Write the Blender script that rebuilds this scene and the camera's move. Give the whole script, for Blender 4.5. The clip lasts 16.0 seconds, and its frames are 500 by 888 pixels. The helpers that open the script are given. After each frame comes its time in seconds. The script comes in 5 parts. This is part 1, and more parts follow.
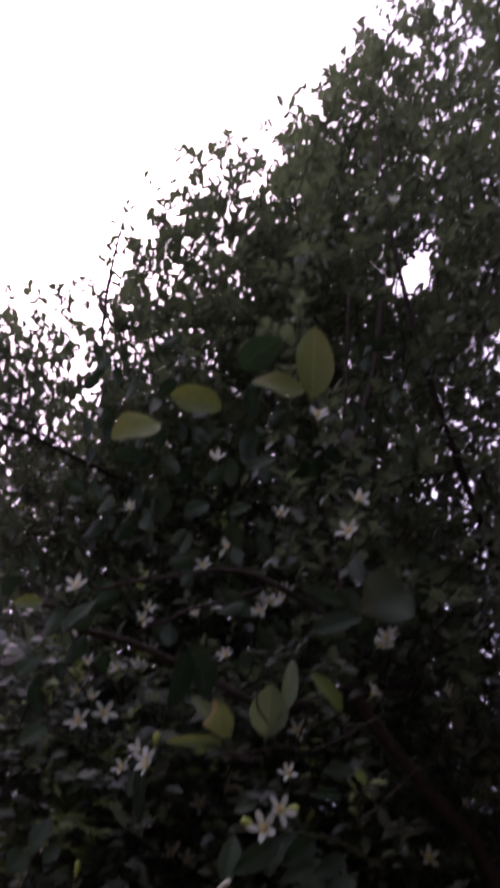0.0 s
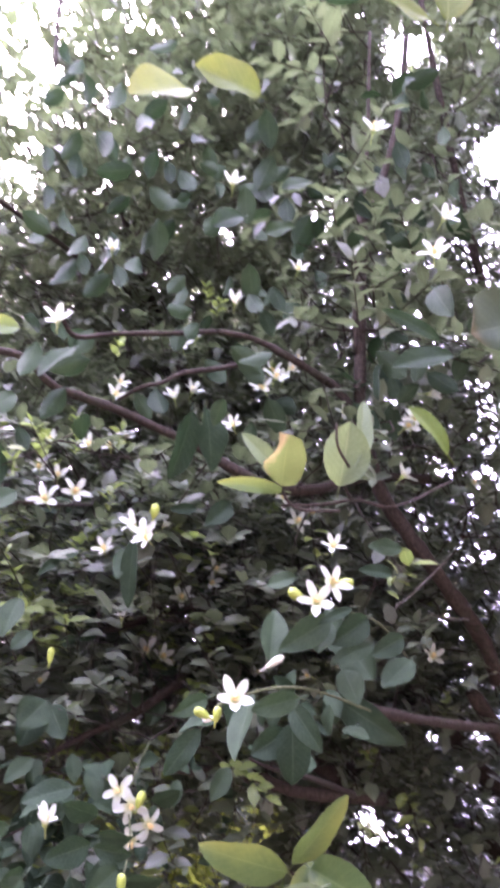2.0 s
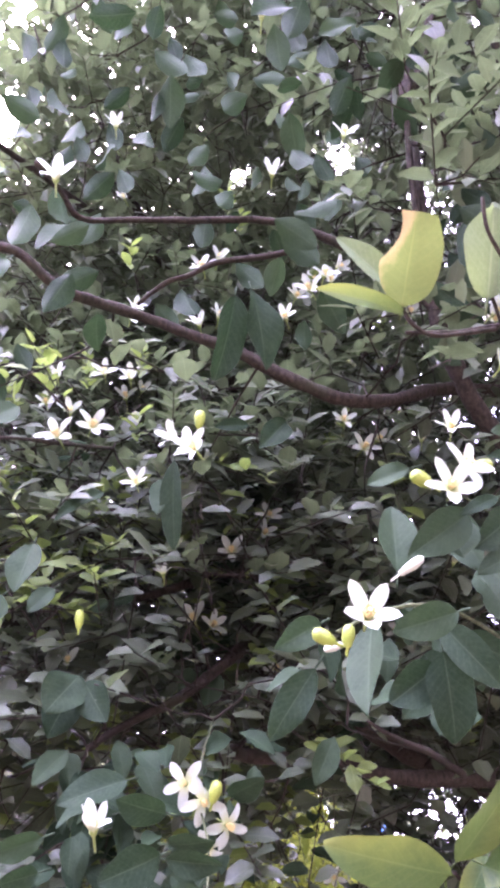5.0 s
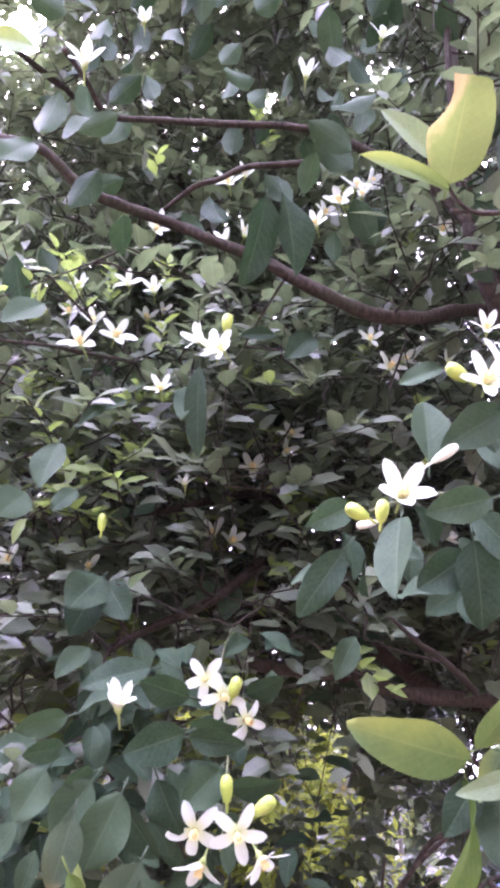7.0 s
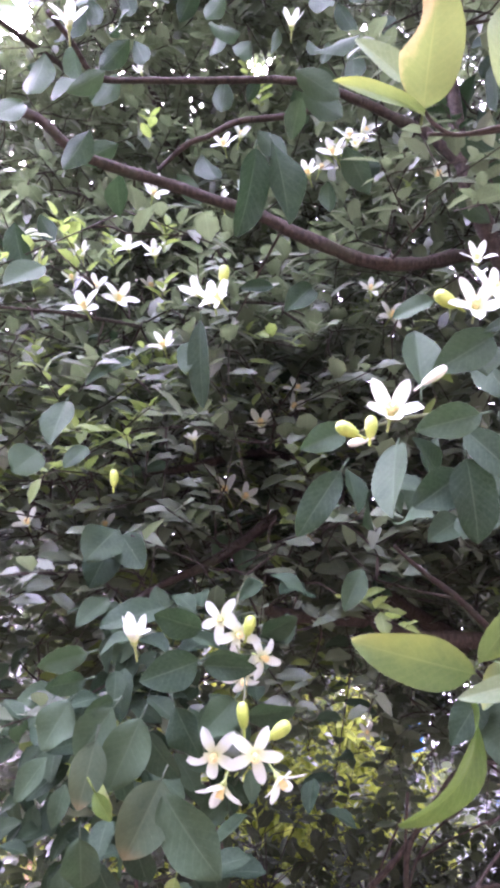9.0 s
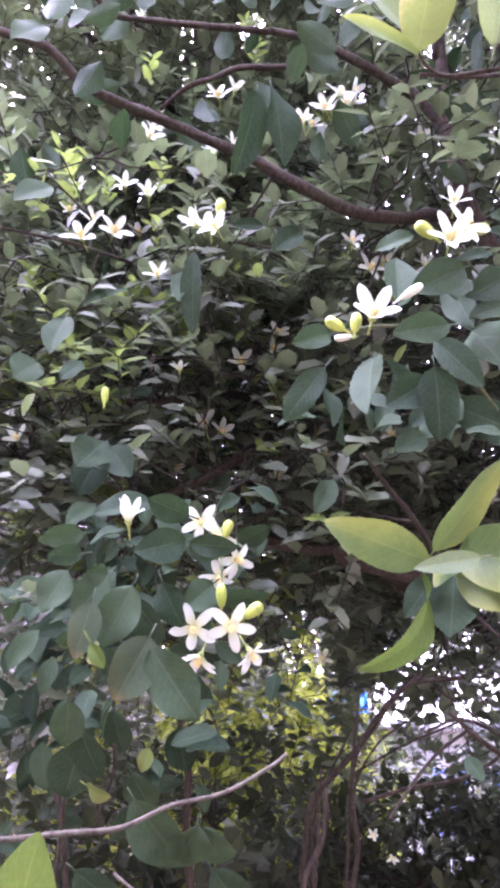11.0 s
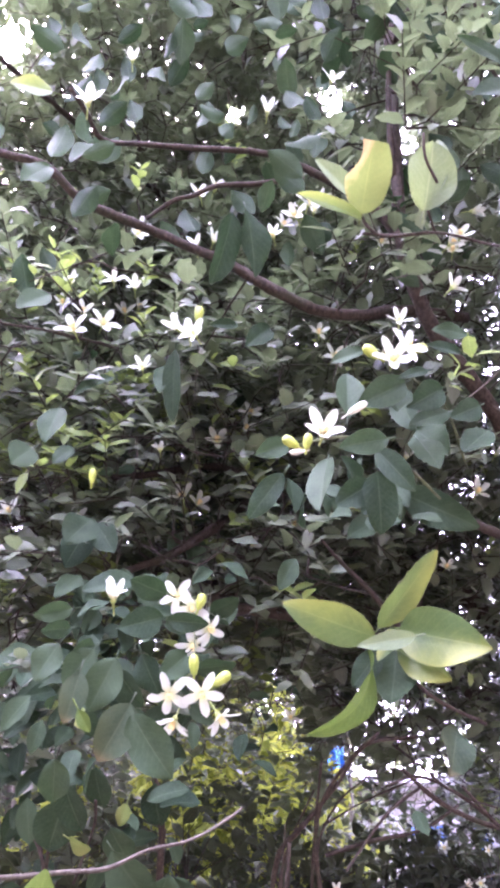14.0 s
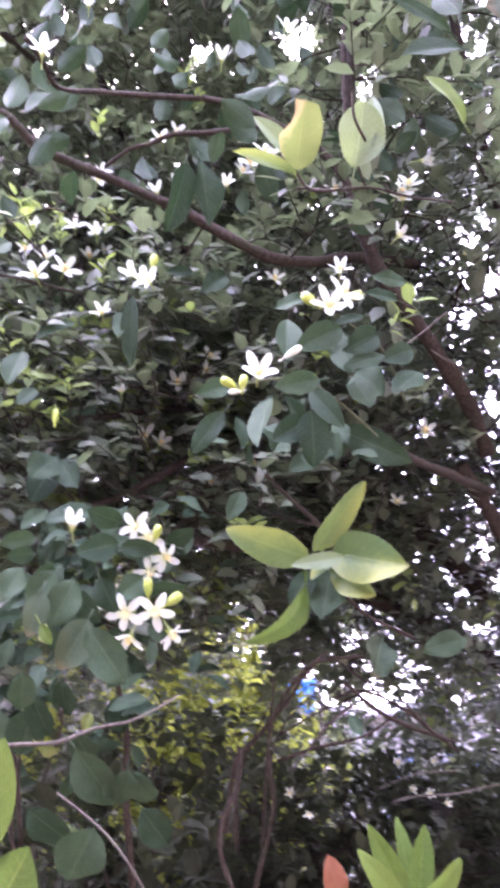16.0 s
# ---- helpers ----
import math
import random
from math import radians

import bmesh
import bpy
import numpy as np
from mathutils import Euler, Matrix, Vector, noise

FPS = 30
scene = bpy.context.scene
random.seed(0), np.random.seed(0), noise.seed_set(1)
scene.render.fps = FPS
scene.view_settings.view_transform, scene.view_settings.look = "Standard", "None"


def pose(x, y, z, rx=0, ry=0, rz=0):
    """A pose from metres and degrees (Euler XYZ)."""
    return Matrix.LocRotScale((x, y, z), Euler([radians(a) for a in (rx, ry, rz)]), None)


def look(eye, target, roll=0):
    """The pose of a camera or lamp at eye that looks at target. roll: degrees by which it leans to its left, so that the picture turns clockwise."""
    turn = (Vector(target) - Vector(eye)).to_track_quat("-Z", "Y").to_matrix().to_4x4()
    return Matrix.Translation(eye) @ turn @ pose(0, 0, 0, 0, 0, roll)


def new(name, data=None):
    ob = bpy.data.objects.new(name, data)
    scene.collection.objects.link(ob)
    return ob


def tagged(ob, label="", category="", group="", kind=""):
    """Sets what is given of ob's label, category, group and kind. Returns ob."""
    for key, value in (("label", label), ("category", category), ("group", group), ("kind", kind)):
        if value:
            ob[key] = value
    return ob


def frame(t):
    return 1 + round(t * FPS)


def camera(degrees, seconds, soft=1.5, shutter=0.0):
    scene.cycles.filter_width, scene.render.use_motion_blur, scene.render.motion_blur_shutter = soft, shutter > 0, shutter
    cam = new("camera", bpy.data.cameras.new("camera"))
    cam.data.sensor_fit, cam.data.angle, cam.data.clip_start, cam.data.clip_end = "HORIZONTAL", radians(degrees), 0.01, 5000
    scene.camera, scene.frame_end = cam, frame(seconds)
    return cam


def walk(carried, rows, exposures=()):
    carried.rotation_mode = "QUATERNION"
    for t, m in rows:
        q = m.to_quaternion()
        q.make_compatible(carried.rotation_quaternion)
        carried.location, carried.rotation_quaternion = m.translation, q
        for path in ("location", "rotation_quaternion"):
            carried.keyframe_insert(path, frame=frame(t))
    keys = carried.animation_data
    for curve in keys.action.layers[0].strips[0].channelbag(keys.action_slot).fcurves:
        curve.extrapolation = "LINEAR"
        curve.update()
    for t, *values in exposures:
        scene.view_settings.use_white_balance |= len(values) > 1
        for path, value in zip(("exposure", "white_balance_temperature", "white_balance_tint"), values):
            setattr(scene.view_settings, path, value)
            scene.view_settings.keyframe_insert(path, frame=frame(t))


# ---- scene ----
cam = camera(36.9, 16.0, soft=4.0, shutter=0.4)
PATH = [
    (0, (0.119, 0.27, 1.764), (-0.021, 1.748, 3.105), 5.6),
    (0.5, (0.076, 0.406, 1.735), (-0.1, 2.019, 2.903), 6.1),
    (1, (0.04, 0.502, 1.741), (-0.112, 2.142, 2.874), 8.3),
    (1.5, (-0.006, 0.543, 1.737), (-0.139, 2.142, 2.93), 10.5),
    (2, (-0.069, 0.616, 1.775), (0.062, 2.314, 2.824), 3.3),
    (2.5, (-0.092, 0.651, 1.795), (0.126, 2.386, 2.766), 2.2),
    (3, (-0.09, 0.728, 1.802), (0.029, 2.438, 2.833), 2.3),
    (3.5, (-0.119, 0.795, 1.813), (-0.048, 2.466, 2.91), 3.6),
    (3.7, (-0.124, 0.818, 1.799), (-0.014, 2.488, 2.894), 2.5),
    (5.8, (-0.117, 0.929, 1.769), (-0.027, 2.624, 2.828), -2.1),
    (6, (-0.121, 0.919, 1.759), (-0.048, 2.579, 2.872), -1.7),
    (6.5, (-0.123, 0.924, 1.757), (-0.03, 2.63, 2.796), -1.7),
    (7, (-0.131, 0.947, 1.747), (-0.046, 2.707, 2.694), 1.2),
    (7.5, (-0.125, 0.947, 1.734), (-0.013, 2.708, 2.675), -0.7),
    (8, (-0.116, 0.95, 1.736), (-0.047, 2.719, 2.668), -1.3),
    (8.5, (-0.115, 0.935, 1.737), (-0.043, 2.7, 2.675), -1.7),
    (9, (-0.114, 0.946, 1.708), (-0.079, 2.735, 2.603), -1.1),
    (9.2, (-0.123, 0.932, 1.699), (-0.032, 2.713, 2.606), -0.5),
    (11.3, (-0.139, 0.902, 1.613), (0.001, 2.714, 2.448), 1.0),
    (11.5, (-0.132, 0.863, 1.623), (0.022, 2.668, 2.469), 1.0),
    (12, (-0.141, 0.871, 1.624), (0.02, 2.681, 2.459), 2.7),
    (12.5, (-0.099, 0.864, 1.628), (0.051, 2.675, 2.463), 1.7),
    (13, (-0.113, 0.855, 1.616), (0.052, 2.657, 2.466), 0.7),
    (13.5, (-0.137, 0.837, 1.596), (0.042, 2.61, 2.503), -0.7),
    (14, (-0.139, 0.791, 1.61), (0.041, 2.541, 2.562), 0.7),
    (14.5, (-0.088, 0.76, 1.604), (0.067, 2.53, 2.524), 0.3),
    (15, (-0.088, 0.759, 1.599), (0.06, 2.545, 2.487), 0.8),
    (15.5, (-0.081, 0.739, 1.591), (-0.006, 2.534, 2.47), -1.1),
    (16, (-0.109, 0.727, 1.573), (0.137, 2.535, 2.393), -0.3),
]
EXPOSURES = [(t, stops + 0.12, 5950 if t < 0.8 else 5740 if t < 4 else 5630, 59 if t < 4 else 57) for t, stops in ((0, -0.3), (0.5, 0.8), (1.0, 2.5), (1.5, 3.3), (2.0, 3.3), (2.5, 3.5), (3.0, 3.42), (3.5, 3.55), (6.0, 3.6), (9.0, 3.75), (12.0, 3.7), (14.5, 3.9), (16.0, 3.8))]
walk(cam, [(t, look(eye, target, roll)) for t, eye, target, roll in PATH], EXPOSURES)

# ---- sky and sun: a bright hazy day, the sun high behind the tree ----
world = bpy.data.worlds.new("sky")
scene.world = world
world.use_nodes = True
wn, wl = world.node_tree.nodes, world.node_tree.links
wn.clear()
sky = wn.new("ShaderNodeTexSky")
sky.sky_type, sky.sun_disc = "NISHITA", False
SUN_UP, SUN_TURN = 58, -34
sky.sun_elevation, sky.sun_rotation = radians(SUN_UP), radians(SUN_TURN)
sky.dust_density, sky.air_density, sky.ozone_density = 9.0, 1.0, 1.0
sky_bg = wn.new("ShaderNodeBackground")
sky_bg.inputs["Strength"].default_value = 0.16
haze_bg = wn.new("ShaderNodeBackground")
haze_bg.inputs["Color"].default_value = (0.95, 0.96, 1.0, 1)
haze_bg.inputs["Strength"].default_value = 1.6
sky_add = wn.new("ShaderNodeAddShader")
sky_out = wn.new("ShaderNodeOutputWorld")
wl.new(sky.outputs[0], sky_bg.inputs["Color"])
wl.new(sky_bg.outputs[0], sky_add.inputs[0])
wl.new(haze_bg.outputs[0], sky_add.inputs[1])
wl.new(sky_add.outputs[0], sky_out.inputs["Surface"])

sun_data = bpy.data.lights.new("sun", "SUN")
sun_data.energy, sun_data.angle, sun_data.color = 2.2, radians(12), (1.0, 0.95, 0.88)
sun = new("sun", sun_data)
sun.matrix_world = look((0, 0, 20), Vector((0, 0, 20)) - Vector((math.sin(radians(SUN_TURN)) * math.cos(radians(SUN_UP)),
                        math.cos(radians(SUN_TURN)) * math.cos(radians(SUN_UP)), math.sin(radians(SUN_UP)))))


# ---- materials ----
class Nodes:
    """A short way to write node materials."""

    def __init__(self, name):
        self.mat = bpy.data.materials.new(name)
        self.mat.use_nodes = True
        self.tree = self.mat.node_tree
        self.tree.nodes.clear()

    def add(self, kind, **values):
        node = self.tree.nodes.new(kind)
        for key, value in values.items():
            self.put(node.inputs[key], value)
        return node

    def put(self, socket, value):
        if isinstance(value, bpy.types.NodeSocket):
            self.tree.links.new(value, socket)
        else:
            socket.default_value = value

    def math(self, op, a, b=0.0):
        node = self.tree.nodes.new("ShaderNodeMath")
        node.operation = op
        self.put(node.inputs[0], a)
        self.put(node.inputs[1], b)
        return node.outputs[0]

    def mix(self, fac, a, b):
        node = self.tree.nodes.new("ShaderNodeMix")
        node.data_type = "RGBA"
        self.put(node.inputs[0], fac)
        self.put(node.inputs[6], a if isinstance(a, bpy.types.NodeSocket) else (*a, 1))
        self.put(node.inputs[7], b if isinstance(b, bpy.types.NodeSocket) else (*b, 1))
        return node.outputs[2]

    def steps(self, value, lo, hi):
        node = self.tree.nodes.new("ShaderNodeMapRange")
        node.interpolation_type = "SMOOTHSTEP"
        self.put(node.inputs[0], value)
        node.inputs[1].default_value, node.inputs[2].default_value = lo, hi
        return node.outputs[0]

    def noise(self, scale, detail=4.0, rough=0.55, coords=None):
        node = self.tree.nodes.new("ShaderNodeTexNoise")
        node.inputs["Scale"].default_value, node.inputs["Detail"].default_value, node.inputs["Roughness"].default_value = scale, detail, rough
        self.put(node.inputs["Vector"], coords if coords else self.place())
        return node.outputs["Fac"]

    def place(self):
        return self.add("ShaderNodeNewGeometry").outputs["Position"]

    def bump(self, height, strength, distance):
        node = self.tree.nodes.new("ShaderNodeBump")
        node.inputs["Strength"].default_value, node.inputs["Distance"].default_value = strength, distance
        self.put(node.inputs["Height"], height)
        return node.outputs[0]

    def done(self, shader):
        out = self.tree.nodes.new("ShaderNodeOutputMaterial")
        self.tree.links.new(shader, out.inputs["Surface"])
        return self.mat


def leaf_material(name, deep, light, vein, margin=None, margin_amount=0.0, tip=None, gloss=0.42, through_light=0.25, glow=None, shine=0.5, bitten=False):
    """Leaf blade: colour runs over two scales, a pale midrib and side veins along the blade's own length and breadth."""
    n = Nodes(name)
    uv = n.add("ShaderNodeUVMap").outputs[0]
    split = n.add("ShaderNodeSeparateXYZ", Vector=uv)
    u, v = split.outputs[0], split.outputs[1]
    side = n.math("ABSOLUTE", n.math("SUBTRACT", v, 0.5))
    rand = n.math("FRACT", n.math("ADD", n.add("ShaderNodeObjectInfo").outputs["Random"], n.add("ShaderNodeNewGeometry").outputs["Random Per Island"]))
    blotch = n.noise(55.0, 4.0)
    fine = n.noise(420.0, 3.0)
    col = n.mix(n.steps(n.math("ADD", n.math("MULTIPLY", blotch, 0.6), n.math("MULTIPLY", rand, 0.5)), 0.25, 0.85), deep, light)
    col = n.mix(n.math("MULTIPLY", n.steps(fine, 0.35, 0.75), 0.25), col, vein)
    wave = n.math("SINE", n.math("MULTIPLY", n.math("SUBTRACT", u, n.math("MULTIPLY", side, 0.55)), 58.0))
    ribs = n.math("MULTIPLY", n.steps(wave, 0.82, 1.0), 0.35)
    mid = n.math("SUBTRACT", 1.0, n.steps(side, 0.006, 0.03))
    lines = n.math("MAXIMUM", mid, ribs)
    col = n.mix(n.math("MULTIPLY", lines, 0.55), col, vein)
    if margin:
        edge = n.math("ADD", n.math("MULTIPLY", n.math("SUBTRACT", 1.0, v) if bitten else v, 0.55), n.math("MULTIPLY", u, 0.40))
        edge = n.math("ADD", edge, n.math("MULTIPLY", n.math("SUBTRACT", blotch, 0.5), 0.35))
        col = n.mix(n.math("MULTIPLY", n.steps(edge, 0.60 if bitten else 0.35, 0.82 if bitten else 0.90), margin_amount), col, margin)
    if tip:
        far = n.math("ADD", u, n.math("MULTIPLY", n.math("SUBTRACT", blotch, 0.5), 0.25))
        col = n.mix(n.math("MULTIPLY", n.steps(far, 0.80, 0.96), 0.85), col, tip)
    height = n.math("ADD", n.math("MULTIPLY", lines, -0.7), n.math("MULTIPLY", n.noise(260.0, 2.0), 0.5))
    rough = n.math("ADD", gloss, n.math("MULTIPLY", blotch, 0.18))
    nor = n.bump(height, 0.25, 0.0012)
    skin = n.add("ShaderNodeBsdfPrincipled", **{"Base Color": col, "Roughness": rough, "Normal": nor, "Specular IOR Level": shine})
    lit = n.add("ShaderNodeBsdfTranslucent", Color=n.mix(0.65, col, glow or light))
    mixed = n.add("ShaderNodeMixShader", Fac=through_light)
    n.tree.links.new(skin.outputs[0], mixed.inputs[1])
    n.tree.links.new(lit.outputs[0], mixed.inputs[2])
    return n.done(mixed.outputs[0])


LEAF = {
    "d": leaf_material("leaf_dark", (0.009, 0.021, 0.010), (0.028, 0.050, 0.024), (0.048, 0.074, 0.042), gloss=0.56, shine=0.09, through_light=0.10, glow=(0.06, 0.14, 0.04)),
    "g": leaf_material("leaf_fresh", (0.026, 0.060, 0.007), (0.062, 0.104, 0.014), (0.10, 0.14, 0.03), gloss=0.48, shine=0.25, through_light=0.22, glow=(0.14, 0.23, 0.035)),
    "y": leaf_material("leaf_pale", (0.024, 0.064, 0.017), (0.052, 0.102, 0.026), (0.11, 0.16, 0.055), (0.24, 0.27, 0.05), 0.60, gloss=0.44, shine=0.35, through_light=0.24, glow=(0.22, 0.30, 0.06)),
    "u": leaf_material("leaf_underside", (0.058, 0.100, 0.048), (0.092, 0.140, 0.068), (0.18, 0.23, 0.12), gloss=0.55, shine=0.3, through_light=0.28, glow=(0.24, 0.32, 0.09)),
    "b": leaf_material("leaf_bitten", (0.046, 0.074, 0.020), (0.080, 0.108, 0.030), (0.13, 0.15, 0.045), (0.38, 0.25, 0.15), 0.9, gloss=0.48, shine=0.3, through_light=0.26, glow=(0.20, 0.26, 0.06), bitten=True),
    "p": leaf_material("leaf_spotted", (0.010, 0.024, 0.012), (0.030, 0.052, 0.026), (0.055, 0.075, 0.042), (0.075, 0.085, 0.030), 0.3, (0.080, 0.075, 0.035), gloss=0.54, shine=0.12, through_light=0.10),
    "n": leaf_material("leaf_olive", (0.044, 0.078, 0.018), (0.095, 0.135, 0.030), (0.14, 0.18, 0.06), (0.15, 0.13, 0.035), 0.4, gloss=0.60, shine=0.2, through_light=0.28, glow=(0.16, 0.21, 0.035)),
    "o": leaf_material("leaf_withered", (0.085, 0.034, 0.017), (0.135, 0.058, 0.028), (0.16, 0.085, 0.045), gloss=0.65, shine=0.2, through_light=0.15, glow=(0.28, 0.11, 0.04)),
}
CROWN = leaf_material("leaf_crown", (0.024, 0.038, 0.020), (0.084, 0.112, 0.064), (0.14, 0.175, 0.105), gloss=0.34, through_light=0.30, glow=(0.15, 0.21, 0.075), shine=0.6)
SPROUT = leaf_material("leaf_sprout", (0.056, 0.098, 0.022), (0.112, 0.164, 0.040), (0.22, 0.28, 0.10), gloss=0.42, through_light=0.36, glow=(0.32, 0.44, 0.09))
SHRUB_DARK = leaf_material("leaf_shrub", (0.022, 0.030, 0.018), (0.056, 0.068, 0.038), (0.085, 0.10, 0.06), gloss=0.66, through_light=0.14, glow=(0.08, 0.11, 0.03), shine=0.10)
SHRUB_BRIGHT = leaf_material("leaf_bamboo", (0.075, 0.100, 0.014), (0.170, 0.200, 0.030), (0.20, 0.23, 0.05), gloss=0.6, through_light=0.44, glow=(0.28, 0.32, 0.04), shine=0.1)
SHRUB_MID = leaf_material("leaf_treeline", (0.020, 0.032, 0.010), (0.054, 0.070, 0.022), (0.08, 0.10, 0.04), gloss=0.62, through_light=0.28, glow=(0.13, 0.16, 0.04), shine=0.25)


def bark_material(name, dark, light, moss):
    n = Nodes(name)
    stretch = n.add("ShaderNodeMapping", Vector=n.place())
    stretch.inputs["Scale"].default_value = (1.0, 1.0, 0.45)
    grain = n.noise(170.0, 6.0, 0.65, stretch.outputs[0])
    patch = n.noise(28.0, 4.0)
    col = n.mix(n.steps(grain, 0.32, 0.7), dark, light)
    col = n.mix(n.math("MULTIPLY", n.steps(patch, 0.52, 0.7), 0.6), col, moss)
    skin = n.add("ShaderNodeBsdfPrincipled", **{"Base Color": col, "Roughness": 0.86, "Specular IOR Level": 0.15, "Normal": n.bump(n.math("ADD", grain, n.math("MULTIPLY", patch, 0.8)), 0.7, 0.004)})
    return n.done(skin.outputs[0])


BARK = {
    "b": bark_material("bark_brown", (0.017, 0.0135, 0.0095), (0.048, 0.039, 0.028), (0.030, 0.033, 0.018)),
    "s": bark_material("bark_green", (0.050, 0.066, 0.030), (0.115, 0.140, 0.068), (0.080, 0.070, 0.045)),
    "g": bark_material("bark_grey", (0.042, 0.038, 0.028), (0.090, 0.084, 0.064), (0.062, 0.066, 0.042)),
}


def petal_material():
    n = Nodes("petal_white")
    uv = n.add("ShaderNodeUVMap").outputs[0]
    u = n.add("ShaderNodeSeparateXYZ", Vector=uv).outputs[0]
    col = n.mix(n.steps(u, 0.0, 0.55), (0.47, 0.52, 0.25), (0.48, 0.545, 0.445))
    col = n.mix(n.math("MULTIPLY", n.steps(n.noise(160.0), 0.45, 0.8), 0.35), col, (0.45, 0.52, 0.41))
    streak = n.noise(600.0, 2.0)
    skin = n.add("ShaderNodeBsdfPrincipled", **{"Base Color": col, "Roughness": 0.52, "Normal": n.bump(streak, 0.12, 0.0006), "Specular IOR Level": 0.35})
    lit = n.add("ShaderNodeBsdfTranslucent", Color=col)
    mixed = n.add("ShaderNodeMixShader", Fac=0.38)
    n.tree.links.new(skin.outputs[0], mixed.inputs[1])
    n.tree.links.new(lit.outputs[0], mixed.inputs[2])
    return n.done(mixed.outputs[0])


def plain_material(name, a, b, scale, rough, relief=0.3, distance=0.002, second=None):
    """A surface whose colour runs from a to b in stains and grain."""
    n = Nodes(name)
    big, small = n.noise(scale, 5.0), n.noise(scale * 9, 4.0)
    col = n.mix(n.steps(big, 0.3, 0.72), a, b)
    col = n.mix(n.math("MULTIPLY", n.steps(small, 0.4, 0.75), 0.35), col, second or a)
    skin = n.add("ShaderNodeBsdfPrincipled", **{"Base Color": col, "Roughness": n.math("ADD", rough, n.math("MULTIPLY", small, 0.12)), "Normal": n.bump(small, relief, distance)})
    return n.done(skin.outputs[0])


PETAL = petal_material()
ANTHER = plain_material("anther_yellow", (0.72, 0.58, 0.20), (0.80, 0.70, 0.36), 300.0, 0.6)
CALYX = plain_material("calyx_green", (0.20, 0.28, 0.07), (0.30, 0.38, 0.11), 200.0, 0.5)
BUD = plain_material("bud_green", (0.20, 0.28, 0.03), (0.30, 0.37, 0.06), 140.0, 0.42)
PALE_BUD = plain_material("bud_white", (0.44, 0.48, 0.34), (0.54, 0.58, 0.46), 140.0, 0.5)
SOIL = plain_material("soil_litter", (0.075, 0.060, 0.045), (0.140, 0.115, 0.085), 2.2, 0.9, 0.8, 0.03, (0.075, 0.080, 0.040))
PLASTER = plain_material("pale_plaster", (0.20, 0.21, 0.20), (0.27, 0.28, 0.27), 1.1, 0.8, 0.2, 0.004, (0.18, 0.18, 0.17))
ROOF = plain_material("grey_sheet", (0.34, 0.35, 0.37), (0.46, 0.47, 0.49), 1.6, 0.5, 0.2, 0.004)
BLUE = plain_material("blue_paint", (0.030, 0.110, 0.340), (0.050, 0.160, 0.420), 3.0, 0.45)
SHEET_BLUE = plain_material("blue_plastic_sheet", (0.020, 0.200, 0.620), (0.060, 0.340, 0.760), 6.0, 0.38, 0.4, 0.006)
TERRACOTTA = plain_material("salmon_plaster", (0.46, 0.24, 0.15), (0.58, 0.36, 0.25), 2.4, 0.8, 0.3, 0.004, (0.50, 0.40, 0.30))
WOODS = plain_material("far_leafage", (0.022, 0.034, 0.012), (0.075, 0.092, 0.030), 1.3, 0.8, 1.0, 0.12, (0.030, 0.042, 0.016))
GREY_WALL = plain_material("grey_masonry", (0.10, 0.10, 0.09), (0.19, 0.18, 0.16), 1.4, 0.85, 0.5, 0.01)
COPING = plain_material("pale_coping", (0.58, 0.50, 0.42), (0.70, 0.63, 0.55), 4.0, 0.8)
DARK_GLASS = plain_material("dark_window", (0.03, 0.05, 0.07), (0.05, 0.08, 0.11), 2.0, 0.12, 0.05)


# ---- building helpers ----
def mesh_from(name, verts, faces, material, uvs=None, smooth=True):
    me = bpy.data.meshes.new(name)
    me.from_pydata([tuple(v) for v in verts], [], [tuple(f) for f in faces])
    if uvs is not None:
        layer = me.uv_layers.new(name="blade")
        loops = np.empty(len(me.loops), dtype=np.int32)
        me.loops.foreach_get("vertex_index", loops)
        layer.data.foreach_set("uv", np.asarray(uvs, dtype=np.float32)[loops].ravel())
    me.polygons.foreach_set("use_smooth", np.full(len(me.polygons), smooth))
    me.materials.append(material)
    me.update()
    return me


def part(name, me, parent, label="", kind=""):
    ob = new(name, me)
    ob.parent = parent
    return tagged(ob, label=label, kind=kind)


def thing(name, label, category, at=(0, 0, 0), group="", kind=""):
    ob = new(name)
    ob.location = at
    ob.empty_display_size = 0.1
    return tagged(ob, label, category, group, kind)


def smooth_line(points, per=6):
    """A line that runs smoothly through the points."""
    pts = [Vector(p) for p in points]
    pts = [pts[0] * 2 - pts[1]] + pts + [pts[-1] * 2 - pts[-2]]
    out = []
    for a, b, c, d in zip(pts, pts[1:], pts[2:], pts[3:]):
        for k in range(per):
            t = k / per
            out.append(0.5 * ((2 * b) + (c - a) * t + (2 * a - 5 * b + 4 * c - d) * t * t + (3 * b - a - 3 * c + d) * t ** 3))
    out.append(pts[-2])
    return out


